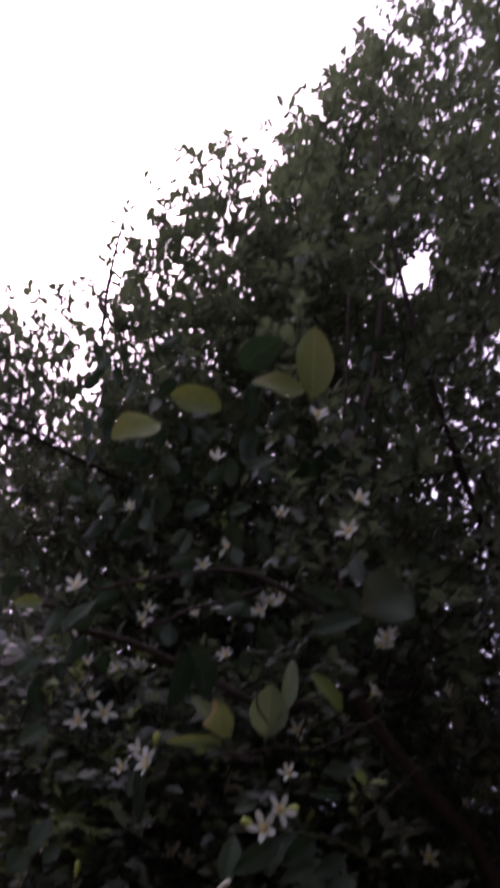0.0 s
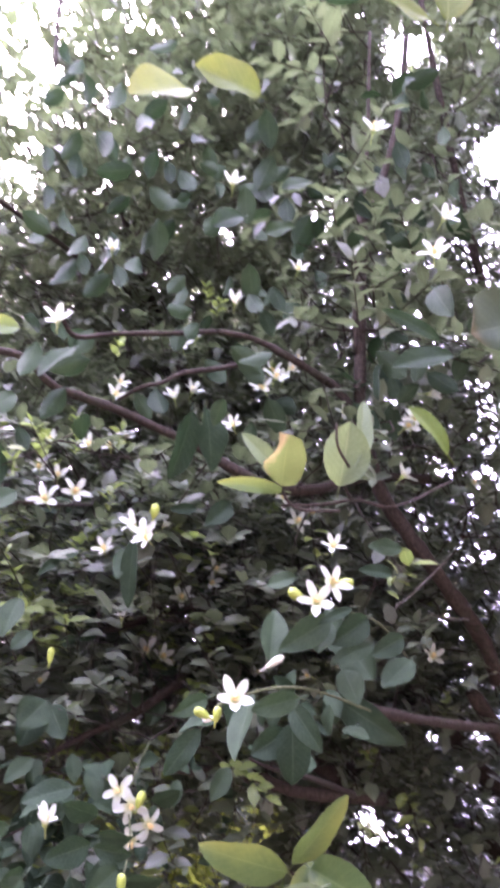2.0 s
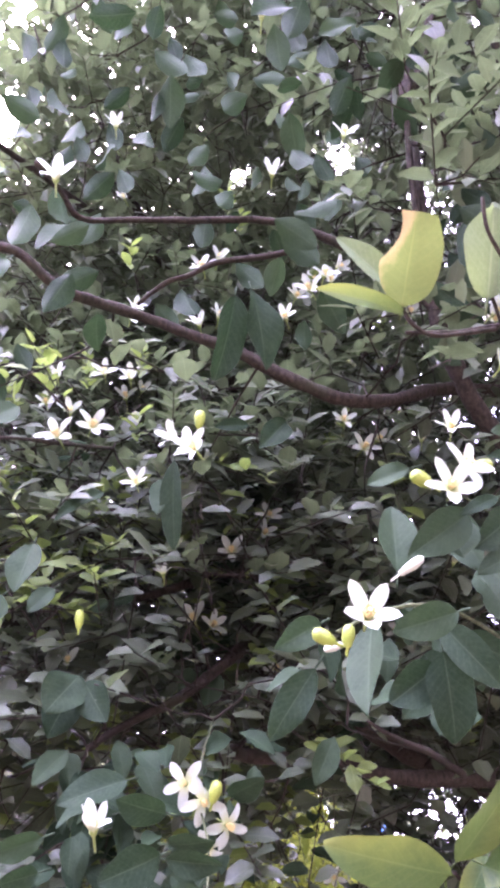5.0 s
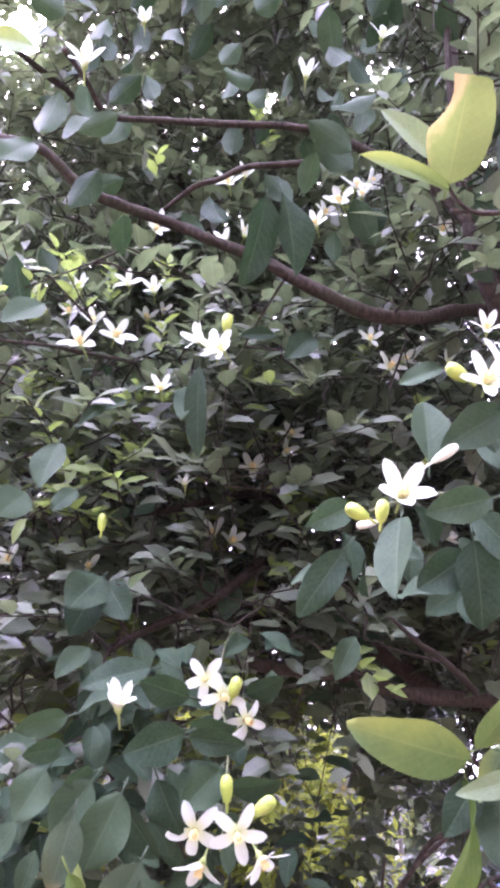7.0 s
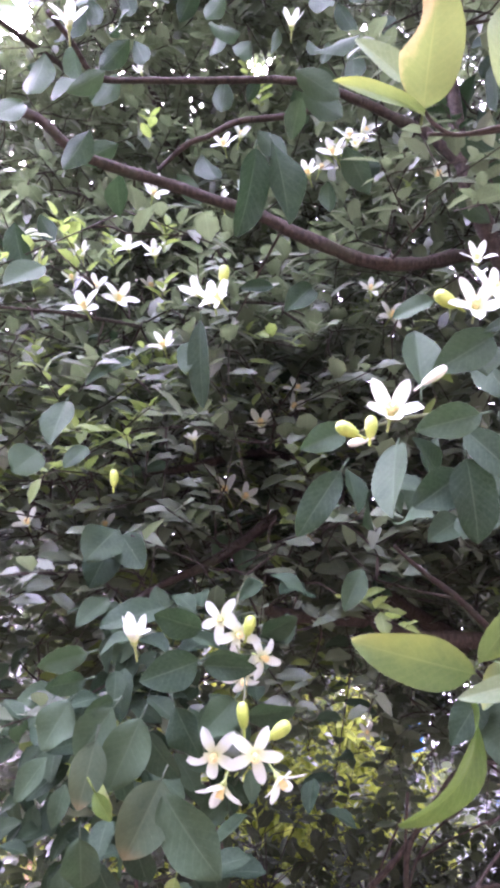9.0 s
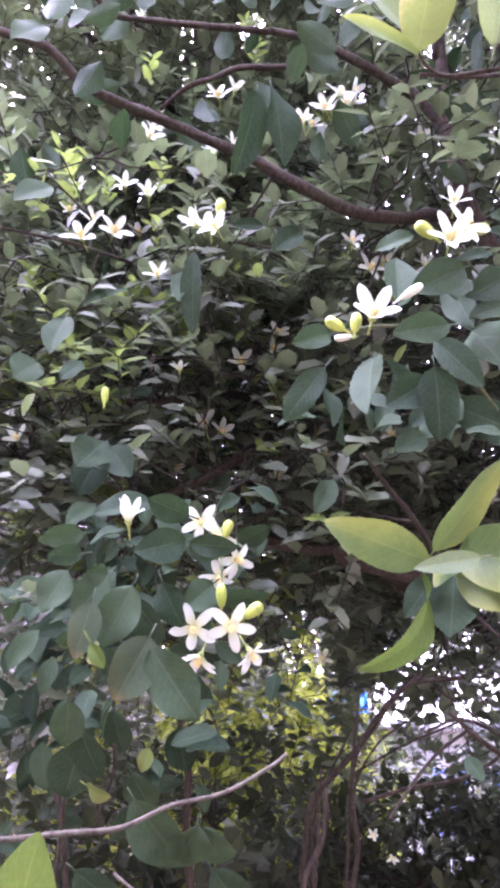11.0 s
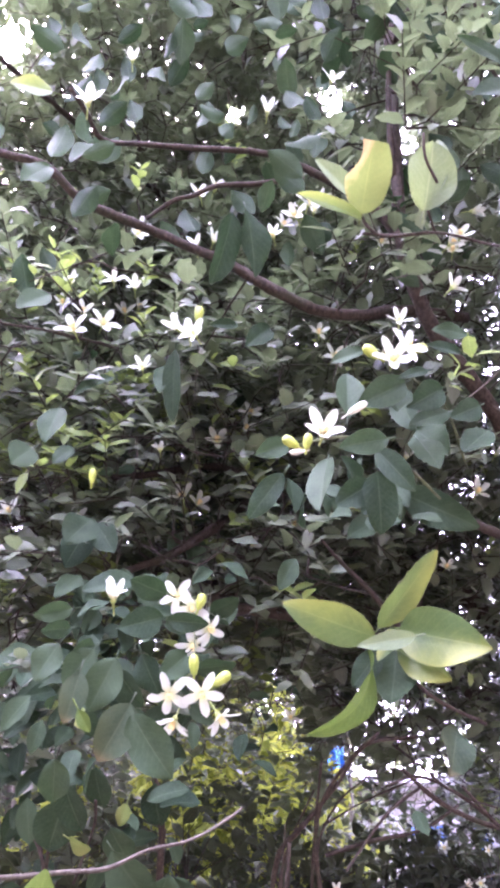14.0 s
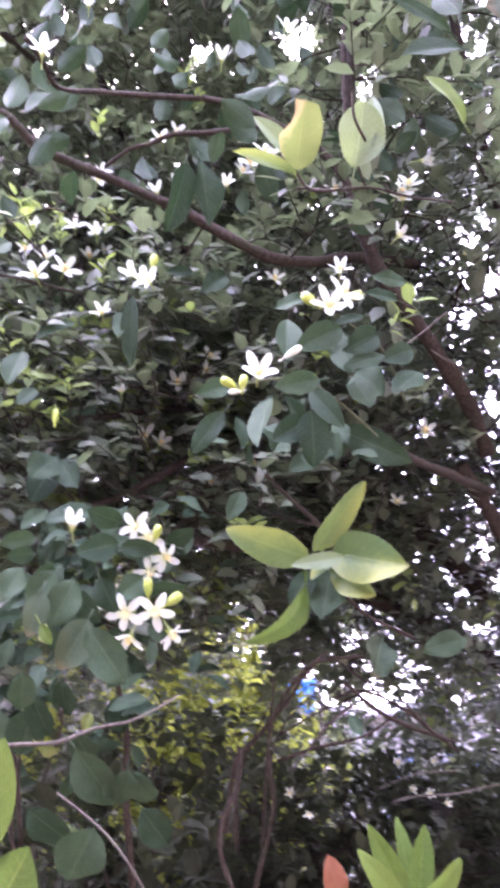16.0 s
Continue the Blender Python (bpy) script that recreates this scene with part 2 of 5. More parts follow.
def tube(line, r0, r1, sides=9, rough=0.12):
    """Verts and faces of a tapering, slightly knotty stem along a line."""
    verts, faces = [], []
    side = Vector((0.3, 0.2, 1.0))
    for i, p in enumerate(line):
        ahead = (line[min(i + 1, len(line) - 1)] - line[max(i - 1, 0)]).normalized()
        across = (side - ahead * side.dot(ahead)).normalized()
        side, other = across, ahead.cross(across)
        r = r0 + (r1 - r0) * i / (len(line) - 1)
        knot = 1 + rough * 1.6 * max(0.0, noise.noise(p * 22.0))
        for k in range(sides):
            a = 2 * math.pi * k / sides
            w = r * knot * (1 + rough * noise.noise((p + Vector((math.cos(a), math.sin(a), 0)) * 0.05) * 40))
            verts.append(p + across * (math.cos(a) * w) + other * (math.sin(a) * w))
    for i in range(len(line) - 1):
        for k in range(sides):
            faces.append((i * sides + k, i * sides + (k + 1) % sides, (i + 1) * sides + (k + 1) % sides, (i + 1) * sides + k))
    faces.append(tuple(range(sides))[::-1])
    faces.append(tuple(range((len(line) - 1) * sides, len(line) * sides)))
    return verts, faces


def blade(length, width, bend, kind, rng, steps=12, half=4, stalk=True):
    """A leaf along +y from its stalk, face up +z: folded at the midrib, waved and finely toothed at the margin."""
    verts, faces, uvs = [], [], []
    wave, phase, twist = rng.uniform(0.03, 0.09), rng.uniform(0, 6), rng.uniform(-0.35, 0.35)
    cup = rng.uniform(0.16, 0.46)
    last = 0.80 if kind == "b" else 1.0
    rows = []
    for i in range(steps + 1):
        u = last * i / steps
        w = 0.5 * width * max(0.02, math.sin(math.pi * min(0.995, u ** 0.88 * 0.985 + 0.008))) ** 0.72
        row = []
        for j in range(-half, half + 1):
            v = j / half
            reach = w
            if kind == "b" and v < 0 and u > 0.45:
                bite = math.sin(math.pi * (u - 0.45) / 0.42)
                reach = w * (1 - 0.55 * max(0.0, bite))
            tooth = 1 + (0.018 * math.sin(u * 95 + phase) if abs(j) == half else 0)
            x = v * reach * tooth
            z = cup * abs(x) + wave * width * math.sin(u * 9 + phase + (2 if v > 0 else 0)) * abs(v) ** 2
            z += x * twist * u
            y = length * u * (1 - 0.10 * bend * u)
            z += length * 0.5 * bend * (0.30 - (u - 0.55) ** 2 * 1.5)
            if kind == "b" and u > 0.7:
                z -= (u - 0.7) * 0.25 * length
            row.append(len(verts))
            verts.append((x, y, z))
            uvs.append((u / last, 0.5 + 0.5 * v))
        rows.append(row)
    for a, b in zip(rows, rows[1:]):
        for k in range(2 * half):
            faces.append((a[k], a[k + 1], b[k + 1], b[k]))
    if stalk:
        root = Vector((0, -0.012, -0.002 - 0.1 * bend * length))
        line = [root, Vector((0, -0.004, verts[rows[0][half]][2] - 0.001)), Vector((0, length * 0.04, verts[rows[1][half]][2] - 0.0008))]
        tv, tf = tube(line, 0.0010, 0.0007, 5, 0.0)
        base = len(verts)
        verts += [tuple(v) for v in tv]
        uvs += [(0.05, 0.5)] * len(tv)
        faces += [tuple(i + base for i in f) for f in tf]
    return verts, faces, uvs


def frame_at(base, ahead, up):
    """A pose whose y runs ahead and whose z leans to up."""
    y = Vector(ahead).normalized()
    x = y.cross(Vector(up)).normalized()
    z = x.cross(y)
    m = Matrix((x, y, z)).transposed().to_4x4()
    m.translation = base
    return m


# ---- ground ----
def ground_sheet():
    rings = [0, 0.6, 1.2, 2, 3, 4, 5, 6.5, 8, 10, 13, 17, 25, 40, 80, 200, 600, 1500]
    verts, faces = [(0, 2, 0)], []
    sides = 56
    for r in rings[1:]:
        for k in range(sides):
            a = 2 * math.pi * k / sides
            p = Vector((r * math.cos(a), 2 + r * math.sin(a), 0))
            p.z = 0.06 * noise.noise(p * 0.9) * min(1, r / 2) + 0.12 * noise.noise(p * 0.21)
            verts.append(p)
    for k in range(sides):
        faces.append((0, 1 + k, 1 + (k + 1) % sides))
    for i in range(len(rings) - 2):
        for k in range(sides):
            a, b = 1 + i * sides, 1 + (i + 1) * sides
            faces.append((a + k, b + k, b + (k + 1) % sides, a + (k + 1) % sides))
    ob = new("ground", mesh_from("ground", verts, faces, SOIL))
    return tagged(ob, "brown garden soil with dry leaf litter and sparse weeds", "ground", kind="structure")


ground_sheet()


# ---- foliage laid in bulk ----
def bulk_leaves(name, bases, aheads, ups, lengths, ratio, material, parent, label, seed=1):
    """Many small folded leaves joined in one mesh; bases, aheads and ups are arrays of rows."""
    rng = np.random.default_rng(seed)
    n = len(bases)
    y = aheads / np.linalg.norm(aheads, axis=1, keepdims=True)
    x = np.cross(y, ups)
    x /= np.linalg.norm(x, axis=1, keepdims=True) + 1e-9
    z = np.cross(x, y)
    rows = ((0.0, 0.0, (0,)), (0.30, 0.96, (-1, 0, 1)), (0.68, 0.88, (-1, 0, 1)), (1.0, 0.0, (0,)))
    bend = rng.uniform(0.05, 0.55, n)
    cup = rng.uniform(0.12, 0.42, n)
    width = lengths * ratio * rng.uniform(0.85, 1.15, n) * 0.5
    cols, uv = [], []
    for u, w, across_steps in rows:
        for v in across_steps:
            across = v * w * width
            lift = cup * np.abs(across) + lengths * 0.5 * bend * (0.30 - (u - 0.55) ** 2 * 1.5)
            cols.append(bases + x * across[:, None] + y * (lengths * u)[:, None] + z * lift[:, None])
            uv.append((u, 0.5 + 0.5 * v))
    verts = np.stack(cols, 1).reshape(-1, 3)
    corners = np.array((0, 2, 1, 0, 3, 2, 1, 2, 5, 4, 2, 3, 6, 5, 4, 5, 7, 5, 6, 7))
    starts = np.array((0, 3, 6, 10, 14, 17))
    faces = (corners[None] + (np.arange(n) * 8)[:, None]).ravel()
    begins = (starts[None] + (np.arange(n) * 20)[:, None]).ravel()
    me = bpy.data.meshes.new(name)
    me.vertices.add(len(verts))
    me.vertices.foreach_set("co", verts.astype(np.float32).ravel())
    me.loops.add(faces.size)
    me.loops.foreach_set("vertex_index", faces.astype(np.int32).ravel())
    me.polygons.add(len(begins))
    me.polygons.foreach_set("loop_start", begins.astype(np.int32))
    me.polygons.foreach_set("use_smooth", np.ones(len(begins), dtype=bool))
    layer = me.uv_layers.new(name="blade")
    uvs = np.tile(np.array(uv, dtype=np.float32), (n, 1))
    layer.data.foreach_set("uv", uvs[faces.ravel()].ravel())
    me.materials.append(material)
    me.update(calc_edges=True)
    me.validate()
    return part(name, me, parent, label, "stuff")


def bulk_stems(name, lines, radii, material, parent, label="", sides=4):
    """Thin stems, each a short line of points, joined in one mesh."""
    verts, faces = [], []
    for line, (r0, r1) in zip(lines, radii):
        base = len(verts)
        count = len(line)
        side = Vector((0.31, 0.22, 0.92))
        for i, p in enumerate(line):
            ahead = (line[min(i + 1, count - 1)] - line[max(i - 1, 0)]).normalized()
            across = (side - ahead * side.dot(ahead)).normalized()
            other = ahead.cross(across)
            r = r0 + (r1 - r0) * i / (count - 1)
            for k in range(sides):
                a = 2 * math.pi * k / sides
                verts.append(p + across * (r * math.cos(a)) + other * (r * math.sin(a)))
        for i in range(count - 1):
            for k in range(sides):
                faces.append((base + i * sides + k, base + i * sides + (k + 1) % sides, base + (i + 1) * sides + (k + 1) % sides, base + (i + 1) * sides + k))
    return part(name, mesh_from(name, verts, faces, material), parent, label, "stuff")


def spray(rng, start, ahead, length, count, size, droop, lean=0.1, level=1.0, loose=0.42):
    """Base, direction, upper side and length of the leaves round one shoot."""
    ahead = Vector(ahead).normalized()
    side = ahead.orthogonal().normalized()
    other = ahead.cross(side)
    out = []
    turn = rng.uniform(0, 6.28)
    for i in range(count):
        t = (i + 0.6) / count
        turn += 2.4
        radial = side * math.cos(turn) + other * math.sin(turn)
        p = Vector(start) + ahead * (length * t) + Vector((0, 0, -droop * length * t * t))
        d = (ahead * rng.uniform(0.35, 0.9) + radial + Vector((0, 0, rng.uniform(-0.55, 0.15)))).normalized()
        d.z *= level
        up = Vector((rng.gauss(0, loose), rng.gauss(0, loose) - lean, 1.0))
        out.append((p, d, up, size * rng.uniform(0.6, 1.2)))
    return out


# ---- the lemon tree ----
tree = thing("lemon_tree", "large citrus tree in white blossom with dark glossy leaves", "tree", (1.45, 2.95, 0.0))
tree_inverse = Matrix.Translation(tree.location).inverted()


def on_tree(ob):
    """Keeps a part where it was built, in the garden's own metres."""
    ob.matrix_parent_inverse = tree_inverse
    return ob


LIMB_POINTS = []


def limb(name, r0, r1, kind, *points):
    line = smooth_line(points, 7 if name == "limb" else 5)
    LIMB_POINTS.extend(line)
    verts, faces = tube(line, r0, r1, 11 if name == "limb" else 7, 0.24)
    return on_tree(part(name, mesh_from(name, verts, faces, BARK[kind]), tree))


limb("trunk", 0.080, 0.020, "b", (1.45, 2.95, -0.1), (1.43, 2.94, 0.35), (1.48, 2.92, 0.9), (1.44, 2.86, 1.4), (1.40, 2.80, 1.9), (1.34, 2.75, 2.5), (1.25, 2.6, 3.2), (1.1, 2.4, 4.2), (0.9, 2.1, 5.2))
limb("limb", 0.034, 0.014, "b", (1.46, 2.90, 1.0), (1.1, 2.6, 1.5), (0.75, 2.3, 1.95), (0.50, 2.05, 2.15))
limb("limb", 0.030, 0.008, "b", (1.44, 2.86, 1.4), (0.8, 2.75, 2.1), (0.2, 2.7, 2.7), (-0.25, 2.5, 3.4), (-0.5, 2.4, 4.0))
limb("limb", 0.028, 0.008, "b", (1.42, 2.83, 1.7), (1.8, 2.6, 2.2), (2.1, 2.5, 2.8), (2.4, 2.4, 3.3))
limb("limb", 0.015, 0.004, "b", (1.40, 2.80, 1.9), (0.95, 2.4, 2.5), (0.6, 1.95, 3.1), (0.4, 1.65, 3.8), (0.35, 1.55, 4.6))
limb("limb", 0.026, 0.008, "b", (1.34, 2.75, 2.4), (1.2, 2.2, 3.0), (1.1, 1.8, 3.6), (1.0, 1.5, 4.3))
limb("limb", 0.026, 0.008, "b", (1.44, 2.86, 1.5), (0.8, 3.0, 2.0), (0.1, 3.1, 2.3), (-0.5, 3.0, 2.6), (-1.1, 2.8, 2.9))
limb("limb", 0.024, 0.007, "b", (0.1, 3.1, 2.3), (-0.4, 2.8, 2.35), (-0.8, 2.5, 2.45), (-1.1, 2.2, 2.7), (-1.2, 2.1, 3.2))
limb("limb", 0.009, 0.003, "b", (-0.25, 2.5, 3.4), (-0.55, 2.1, 3.3), (-0.75, 1.8, 3.2), (-0.8, 1.7, 3.1))
limb("limb", 0.024, 0.008, "b", (1.42, 2.83, 1.8), (1.4, 3.3, 2.4), (1.4, 3.6, 3.0), (1.4, 3.8, 3.4))
limb("limb", 0.024, 0.008, "b", (0.8, 3.0, 2.0), (0.4, 2.65, 2.05), (0.12, 2.36, 2.12), (-0.05, 2.30, 2.18))
limb("limb", 0.006, 0.0105, "b", (-0.435, 1.600, 2.515), (-0.370, 1.620, 2.518), (-0.323, 1.650, 2.491), (-0.276, 1.680, 2.492), (-0.209, 1.700, 2.485), (-0.148, 1.710, 2.465), (-0.086, 1.720, 2.448), (-0.032, 1.730, 2.422), (0.021, 1.740, 2.401), (0.070, 1.760, 2.396), (0.153, 1.800, 2.425), (0.254, 1.860, 2.493), (0.403, 1.920, 2.537))
limb("limb", 0.007, 0.015, "b", (0.344, 1.620, 3.681), (0.307, 1.660, 3.318), (0.242, 1.680, 3.041), (0.228, 1.700, 3.053), (0.222, 1.710, 2.848), (0.213, 1.720, 2.543), (0.231, 1.740, 2.474), (0.271, 1.780, 2.399), (0.388, 1.850, 2.287), (0.487, 1.950, 2.228), (0.543, 2.020, 2.166))
limb("limb", 0.004, 0.006, "b", (0.238, 1.600, 3.571), (0.225, 1.640, 3.141), (0.205, 1.680, 2.863), (0.207, 1.710, 2.672))
limb("limb", 0.005, 0.008, "b", (0.137, 1.660, 2.015), (0.184, 1.680, 2.022), (0.248, 1.720, 2.021), (0.390, 1.850, 2.042), (0.533, 2.000, 2.074))
limb("twig", 0.003, 0.005, "b", (-0.319, 1.480, 2.517), (-0.305, 1.540, 2.544), (-0.285, 1.580, 2.541), (-0.235, 1.620, 2.586), (-0.147, 1.650, 2.624), (-0.058, 1.680, 2.666))
limb("limb", 0.005, 0.008, "b", (-0.058, 1.680, 2.666), (0.009, 1.690, 2.666), (0.075, 1.700, 2.642), (0.124, 1.710, 2.619), (0.171, 1.715, 2.589), (0.215, 1.720, 2.527))
limb("twig", 0.003, 0.005, "b", (-0.218, 1.700, 2.508), (-0.176, 1.660, 2.512), (-0.146, 1.650, 2.516), (-0.108, 1.650, 2.543), (-0.045, 1.670, 2.577), (0.040, 1.695, 2.630))
limb("limb", 0.0045, 0.010, "b", (-0.262, 1.940, 1.968), (-0.228, 1.970, 1.998), (-0.187, 1.990, 2.024), (-0.146, 2.000, 2.048), (-0.074, 2.060, 2.120), (-0.020, 2.150, 2.200), (0.048, 2.330, 2.340))
limb("limb", 0.006, 0.008, "b", (-0.257, 2.000, 2.185), (-0.195, 2.050, 2.218), (-0.142, 2.100, 2.256), (-0.060, 2.200, 2.316), (0.048, 2.330, 2.340))
limb("limb", 0.008, 0.013, "b", (-0.075, 2.000, 1.975), (-0.039, 2.050, 1.976), (0.085, 2.100, 1.976), (0.183, 2.150, 1.963), (0.367, 2.250, 1.973))
limb("twig", 0.0012, 0.006, "b", (0.029, 1.600, 1.929), (0.081, 1.700, 1.932), (0.156, 1.850, 1.945), (0.274, 2.100, 1.959))
limb("limb", 0.003, 0.0045, "b", (0.271, 2.050, 1.774), (0.190, 2.080, 1.763), (0.147, 2.120, 1.704), (0.093, 2.160, 1.641), (0.061, 2.200, 1.599), (0.050, 2.250, 1.487))
limb("twig", 0.002, 0.003, "b", (0.120, 2.100, 1.738), (0.115, 2.150, 1.634), (0.109, 2.200, 1.465))
limb("twig", 0.0022, 0.0034, "b", (-0.309, 1.900, 1.636), (-0.283, 1.900, 1.595), (-0.269, 1.950, 1.487))
limb("twig", 0.0009, 0.0016, "g", (-0.083, 1.360, 1.635), (-0.093, 1.350, 1.628), (-0.118, 1.340, 1.615), (-0.145, 1.330, 1.609), (-0.169, 1.320, 1.599), (-0.193, 1.310, 1.597), (-0.215, 1.300, 1.595), (-0.238, 1.280, 1.594))
limb("twig", 0.001, 0.0015, "g", (-0.184, 1.500, 1.564), (-0.141, 1.500, 1.533), (-0.114, 1.500, 1.504), (-0.092, 1.520, 1.470))
limb("twig", 0.0012, 0.0015, "g", (0.238, 1.650, 2.157), (0.292, 1.680, 2.210), (0.359, 1.720, 2.283))
limb("twig", 0.0012, 0.0015, "g", (0.278, 1.620, 2.142), (0.320, 1.660, 2.151), (0.375, 1.720, 2.174))
limb("twig", 0.0015, 0.0015, "b", (0.023, 1.320, 2.138), (0.064, 1.325, 2.145), (0.107, 1.330, 2.158), (0.153, 1.340, 2.160), (0.263, 1.450, 2.263))
limb("twig", 0.0012, 0.0015, "b", (0.101, 1.330, 2.157), (0.089, 1.310, 2.160), (0.085, 1.305, 2.169))
limb("twig", 0.0015, 0.0018, "b", (0.021, 1.315, 2.157), (0.028, 1.315, 2.141), (0.044, 1.315, 2.132), (0.081, 1.300, 2.127))
limb("twig", 0.0012, 0.0016, "b", (0.068, 1.250, 2.202), (0.071, 1.260, 2.181), (0.086, 1.275, 2.166))
limb("twig", 0.0015, 0.0024, "b", (0.076, 1.560, 1.810), (0.108, 1.600, 1.793), (0.166, 1.660, 1.766), (0.262, 1.750, 1.752))
limb("twig", 0.0009, 0.0013, "s", (-0.114, 1.640, 1.743), (-0.112, 1.660, 1.786), (-0.109, 1.720, 1.840), (-0.121, 1.780, 1.905), (-0.103, 1.900, 1.994))
limb("twig", 0.0011, 0.0018, "s", (-0.029, 1.400, 1.944), (0.004, 1.420, 1.964), (0.051, 1.450, 1.982), (0.109, 1.520, 1.995), (0.198, 1.640, 2.005))
limb("twig", 0.0011, 0.0018, "s", (0.086, 1.460, 2.089), (0.127, 1.500, 2.093), (0.193, 1.580, 2.108), (0.285, 1.750, 2.113))
limb("twig", 0.002, 0.003, "b", (0.198, 2.000, 1.696), (0.281, 2.100, 1.719), (0.390, 2.200, 1.696), (0.529, 2.300, 1.624))
limb("twig", 0.0007, 0.0010, "g", (0.224, 1.850, 1.562), (0.297, 1.900, 1.581), (0.404, 2.000, 1.587))
limb("twig", 0.004, 0.006, "b", (-0.677, 1.900, 4.945), (-0.638, 1.880, 4.500), (-0.613, 1.860, 4.182), (-0.583, 1.840, 3.871), (-0.540, 1.820, 3.603))
limb("twig", 0.003, 0.005, "b", (-1.088, 1.700, 4.262), (-0.801, 1.740, 4.120), (-0.571, 1.800, 4.072), (-0.468, 1.840, 4.045))
limb("twig", 0.0016, 0.0022, "b", (0.097, 1.350, 1.481), (0.113, 1.400, 1.443), (0.130, 1.450, 1.395))
limb("twig", 0.002, 0.003, "b", (-0.424, 1.750, 2.315), (-0.372, 1.800, 2.345), (-0.320, 1.850, 2.369), (-0.268, 1.950, 2.425))
limb("twig", 0.0016, 0.0026, "b", (0.125, 2.200, 1.702), (0.090, 2.250, 1.623), (0.077, 2.300, 1.552), (0.077, 2.300, 1.452))
limb("twig", 0.001, 0.0016, "b", (0.044, 2.000, 1.645), (0.043, 2.020, 1.595), (0.040, 2.050, 1.483))
limb("twig", 0.0014, 0.0024, "b", (0.194, 2.100, 1.715), (0.158, 2.150, 1.683), (0.131, 2.200, 1.624), (0.127, 2.200, 1.559))
limb("twig", 0.0012, 0.002, "b", (0.368, 2.000, 1.669), (0.321, 2.050, 1.692), (0.286, 2.100, 1.735), (0.256, 2.150, 1.774))
limb("twig", 0.0012, 0.002, "b", (0.285, 2.100, 1.719), (0.205, 2.150, 1.685), (0.139, 2.200, 1.648))
limb("twig", 0.0012, 0.0018, "b", (-0.232, 1.800, 1.573), (-0.214, 1.780, 1.630), (-0.213, 1.760, 1.658))
limb("limb", 0.0026, 0.004, "b", (0.192, 2.000, 1.772), (0.144, 2.040, 1.726), (0.116, 2.100, 1.671), (0.113, 2.140, 1.608), (0.126, 2.180, 1.526), (0.099, 2.220, 1.401))
limb("limb", 0.004, 0.006, "b", (-0.158, 2.020, 1.752), (-0.149, 2.040, 1.701), (-0.134, 2.080, 1.642), (-0.132, 2.120, 1.556), (-0.111, 2.200, 1.407))
limb("twig", 0.003, 0.004, "b", (0.041, 1.950, 1.619), (0.036, 1.950, 1.564), (0.014, 1.960, 1.519), (0.014, 1.970, 1.474), (0.034, 1.980, 1.426))
limb("twig", 0.003, 0.004, "b", (0.210, 1.950, 1.716), (0.260, 1.970, 1.680), (0.320, 2.000, 1.656), (0.410, 2.050, 1.637))
limb("twig", 0.0022, 0.003, "b", (0.298, 1.950, 1.695), (0.352, 1.970, 1.646), (0.400, 2.000, 1.630))
limb("twig", 0.0022, 0.003, "b", (0.307, 2.000, 1.672), (0.247, 2.000, 1.638), (0.181, 2.050, 1.623), (0.122, 2.100, 1.603))
limb("twig", 0.0018, 0.0026, "b", (0.109, 1.900, 1.587), (0.141, 1.950, 1.611), (0.193, 1.970, 1.662), (0.250, 2.000, 1.695))
limb("twig", 0.0008, 0.0011, "g", (0.193, 1.700, 1.548), (0.236, 1.720, 1.555), (0.288, 1.740, 1.556), (0.378, 1.800, 1.567))
limb("twig", 0.0022, 0.003, "b", (-0.271, 1.850, 1.608), (-0.275, 1.880, 1.560), (-0.277, 1.900, 1.504), (-0.246, 1.950, 1.431))

RISE_X, RISE_Z = (-0.80, -0.62, -0.455, -0.37, -0.26, -0.12, 0.0, 0.16, 0.30, 0.6), (1.15, 1.29, 1.42, 1.76, 2.10, 2.22, 2.3, 2.8, 3.2, 3.4)
CAP_X, CAP_Z = (-1.6, -0.8, 0.0, 0.5, 1.0, 2.4, 3.3), (3.7, 4.3, 5.1, 6.0, 6.1, 4.8, 3.2)


# openings in the crown through which the sky shows
GAPS = [(Vector(a), Vector(b), r) for a, b, r in (
    ((0.10, 1.55, 2.72), (0.55, 3.6, 5.3), 0.095), ((-0.05, 1.7, 2.75), (0.0, 3.4, 5.0), 0.048), ((-0.45, 1.6, 2.72), (-1.4, 3.8, 6.0), 0.085),
    ((-0.42, 1.5, 3.02), (-1.2, 3.4, 6.1), 0.065), ((0.20, 1.45, 3.1), (1.2, 3.5, 7.2), 0.110), ((0.42, 1.5, 3.0), (1.7, 3.6, 6.0), 0.115),
    ((0.35, 1.55, 2.2), (1.5, 3.6, 3.85), 0.03), ((0.40, 1.5, 3.5), (0.9, 3.6, 6.5), 0.102), ((0.27, 1.75, 2.81), (0.95, 3.5, 5.02), 0.07), ((0.25, 1.90, 1.69), (0.97, 4.30, 1.89), 0.062), ((0.14, 1.90, 1.72), (0.63, 4.30, 1.97), 0.050), ((0.22, 1.90, 1.80), (0.88, 4.30, 2.20), 0.045), ((0.06, 2.2, 1.90), (0.48, 5.0, 2.22), 0.080), ((0.05, 2.2, 1.83), (0.45, 5.0, 2.02), 0.075))]

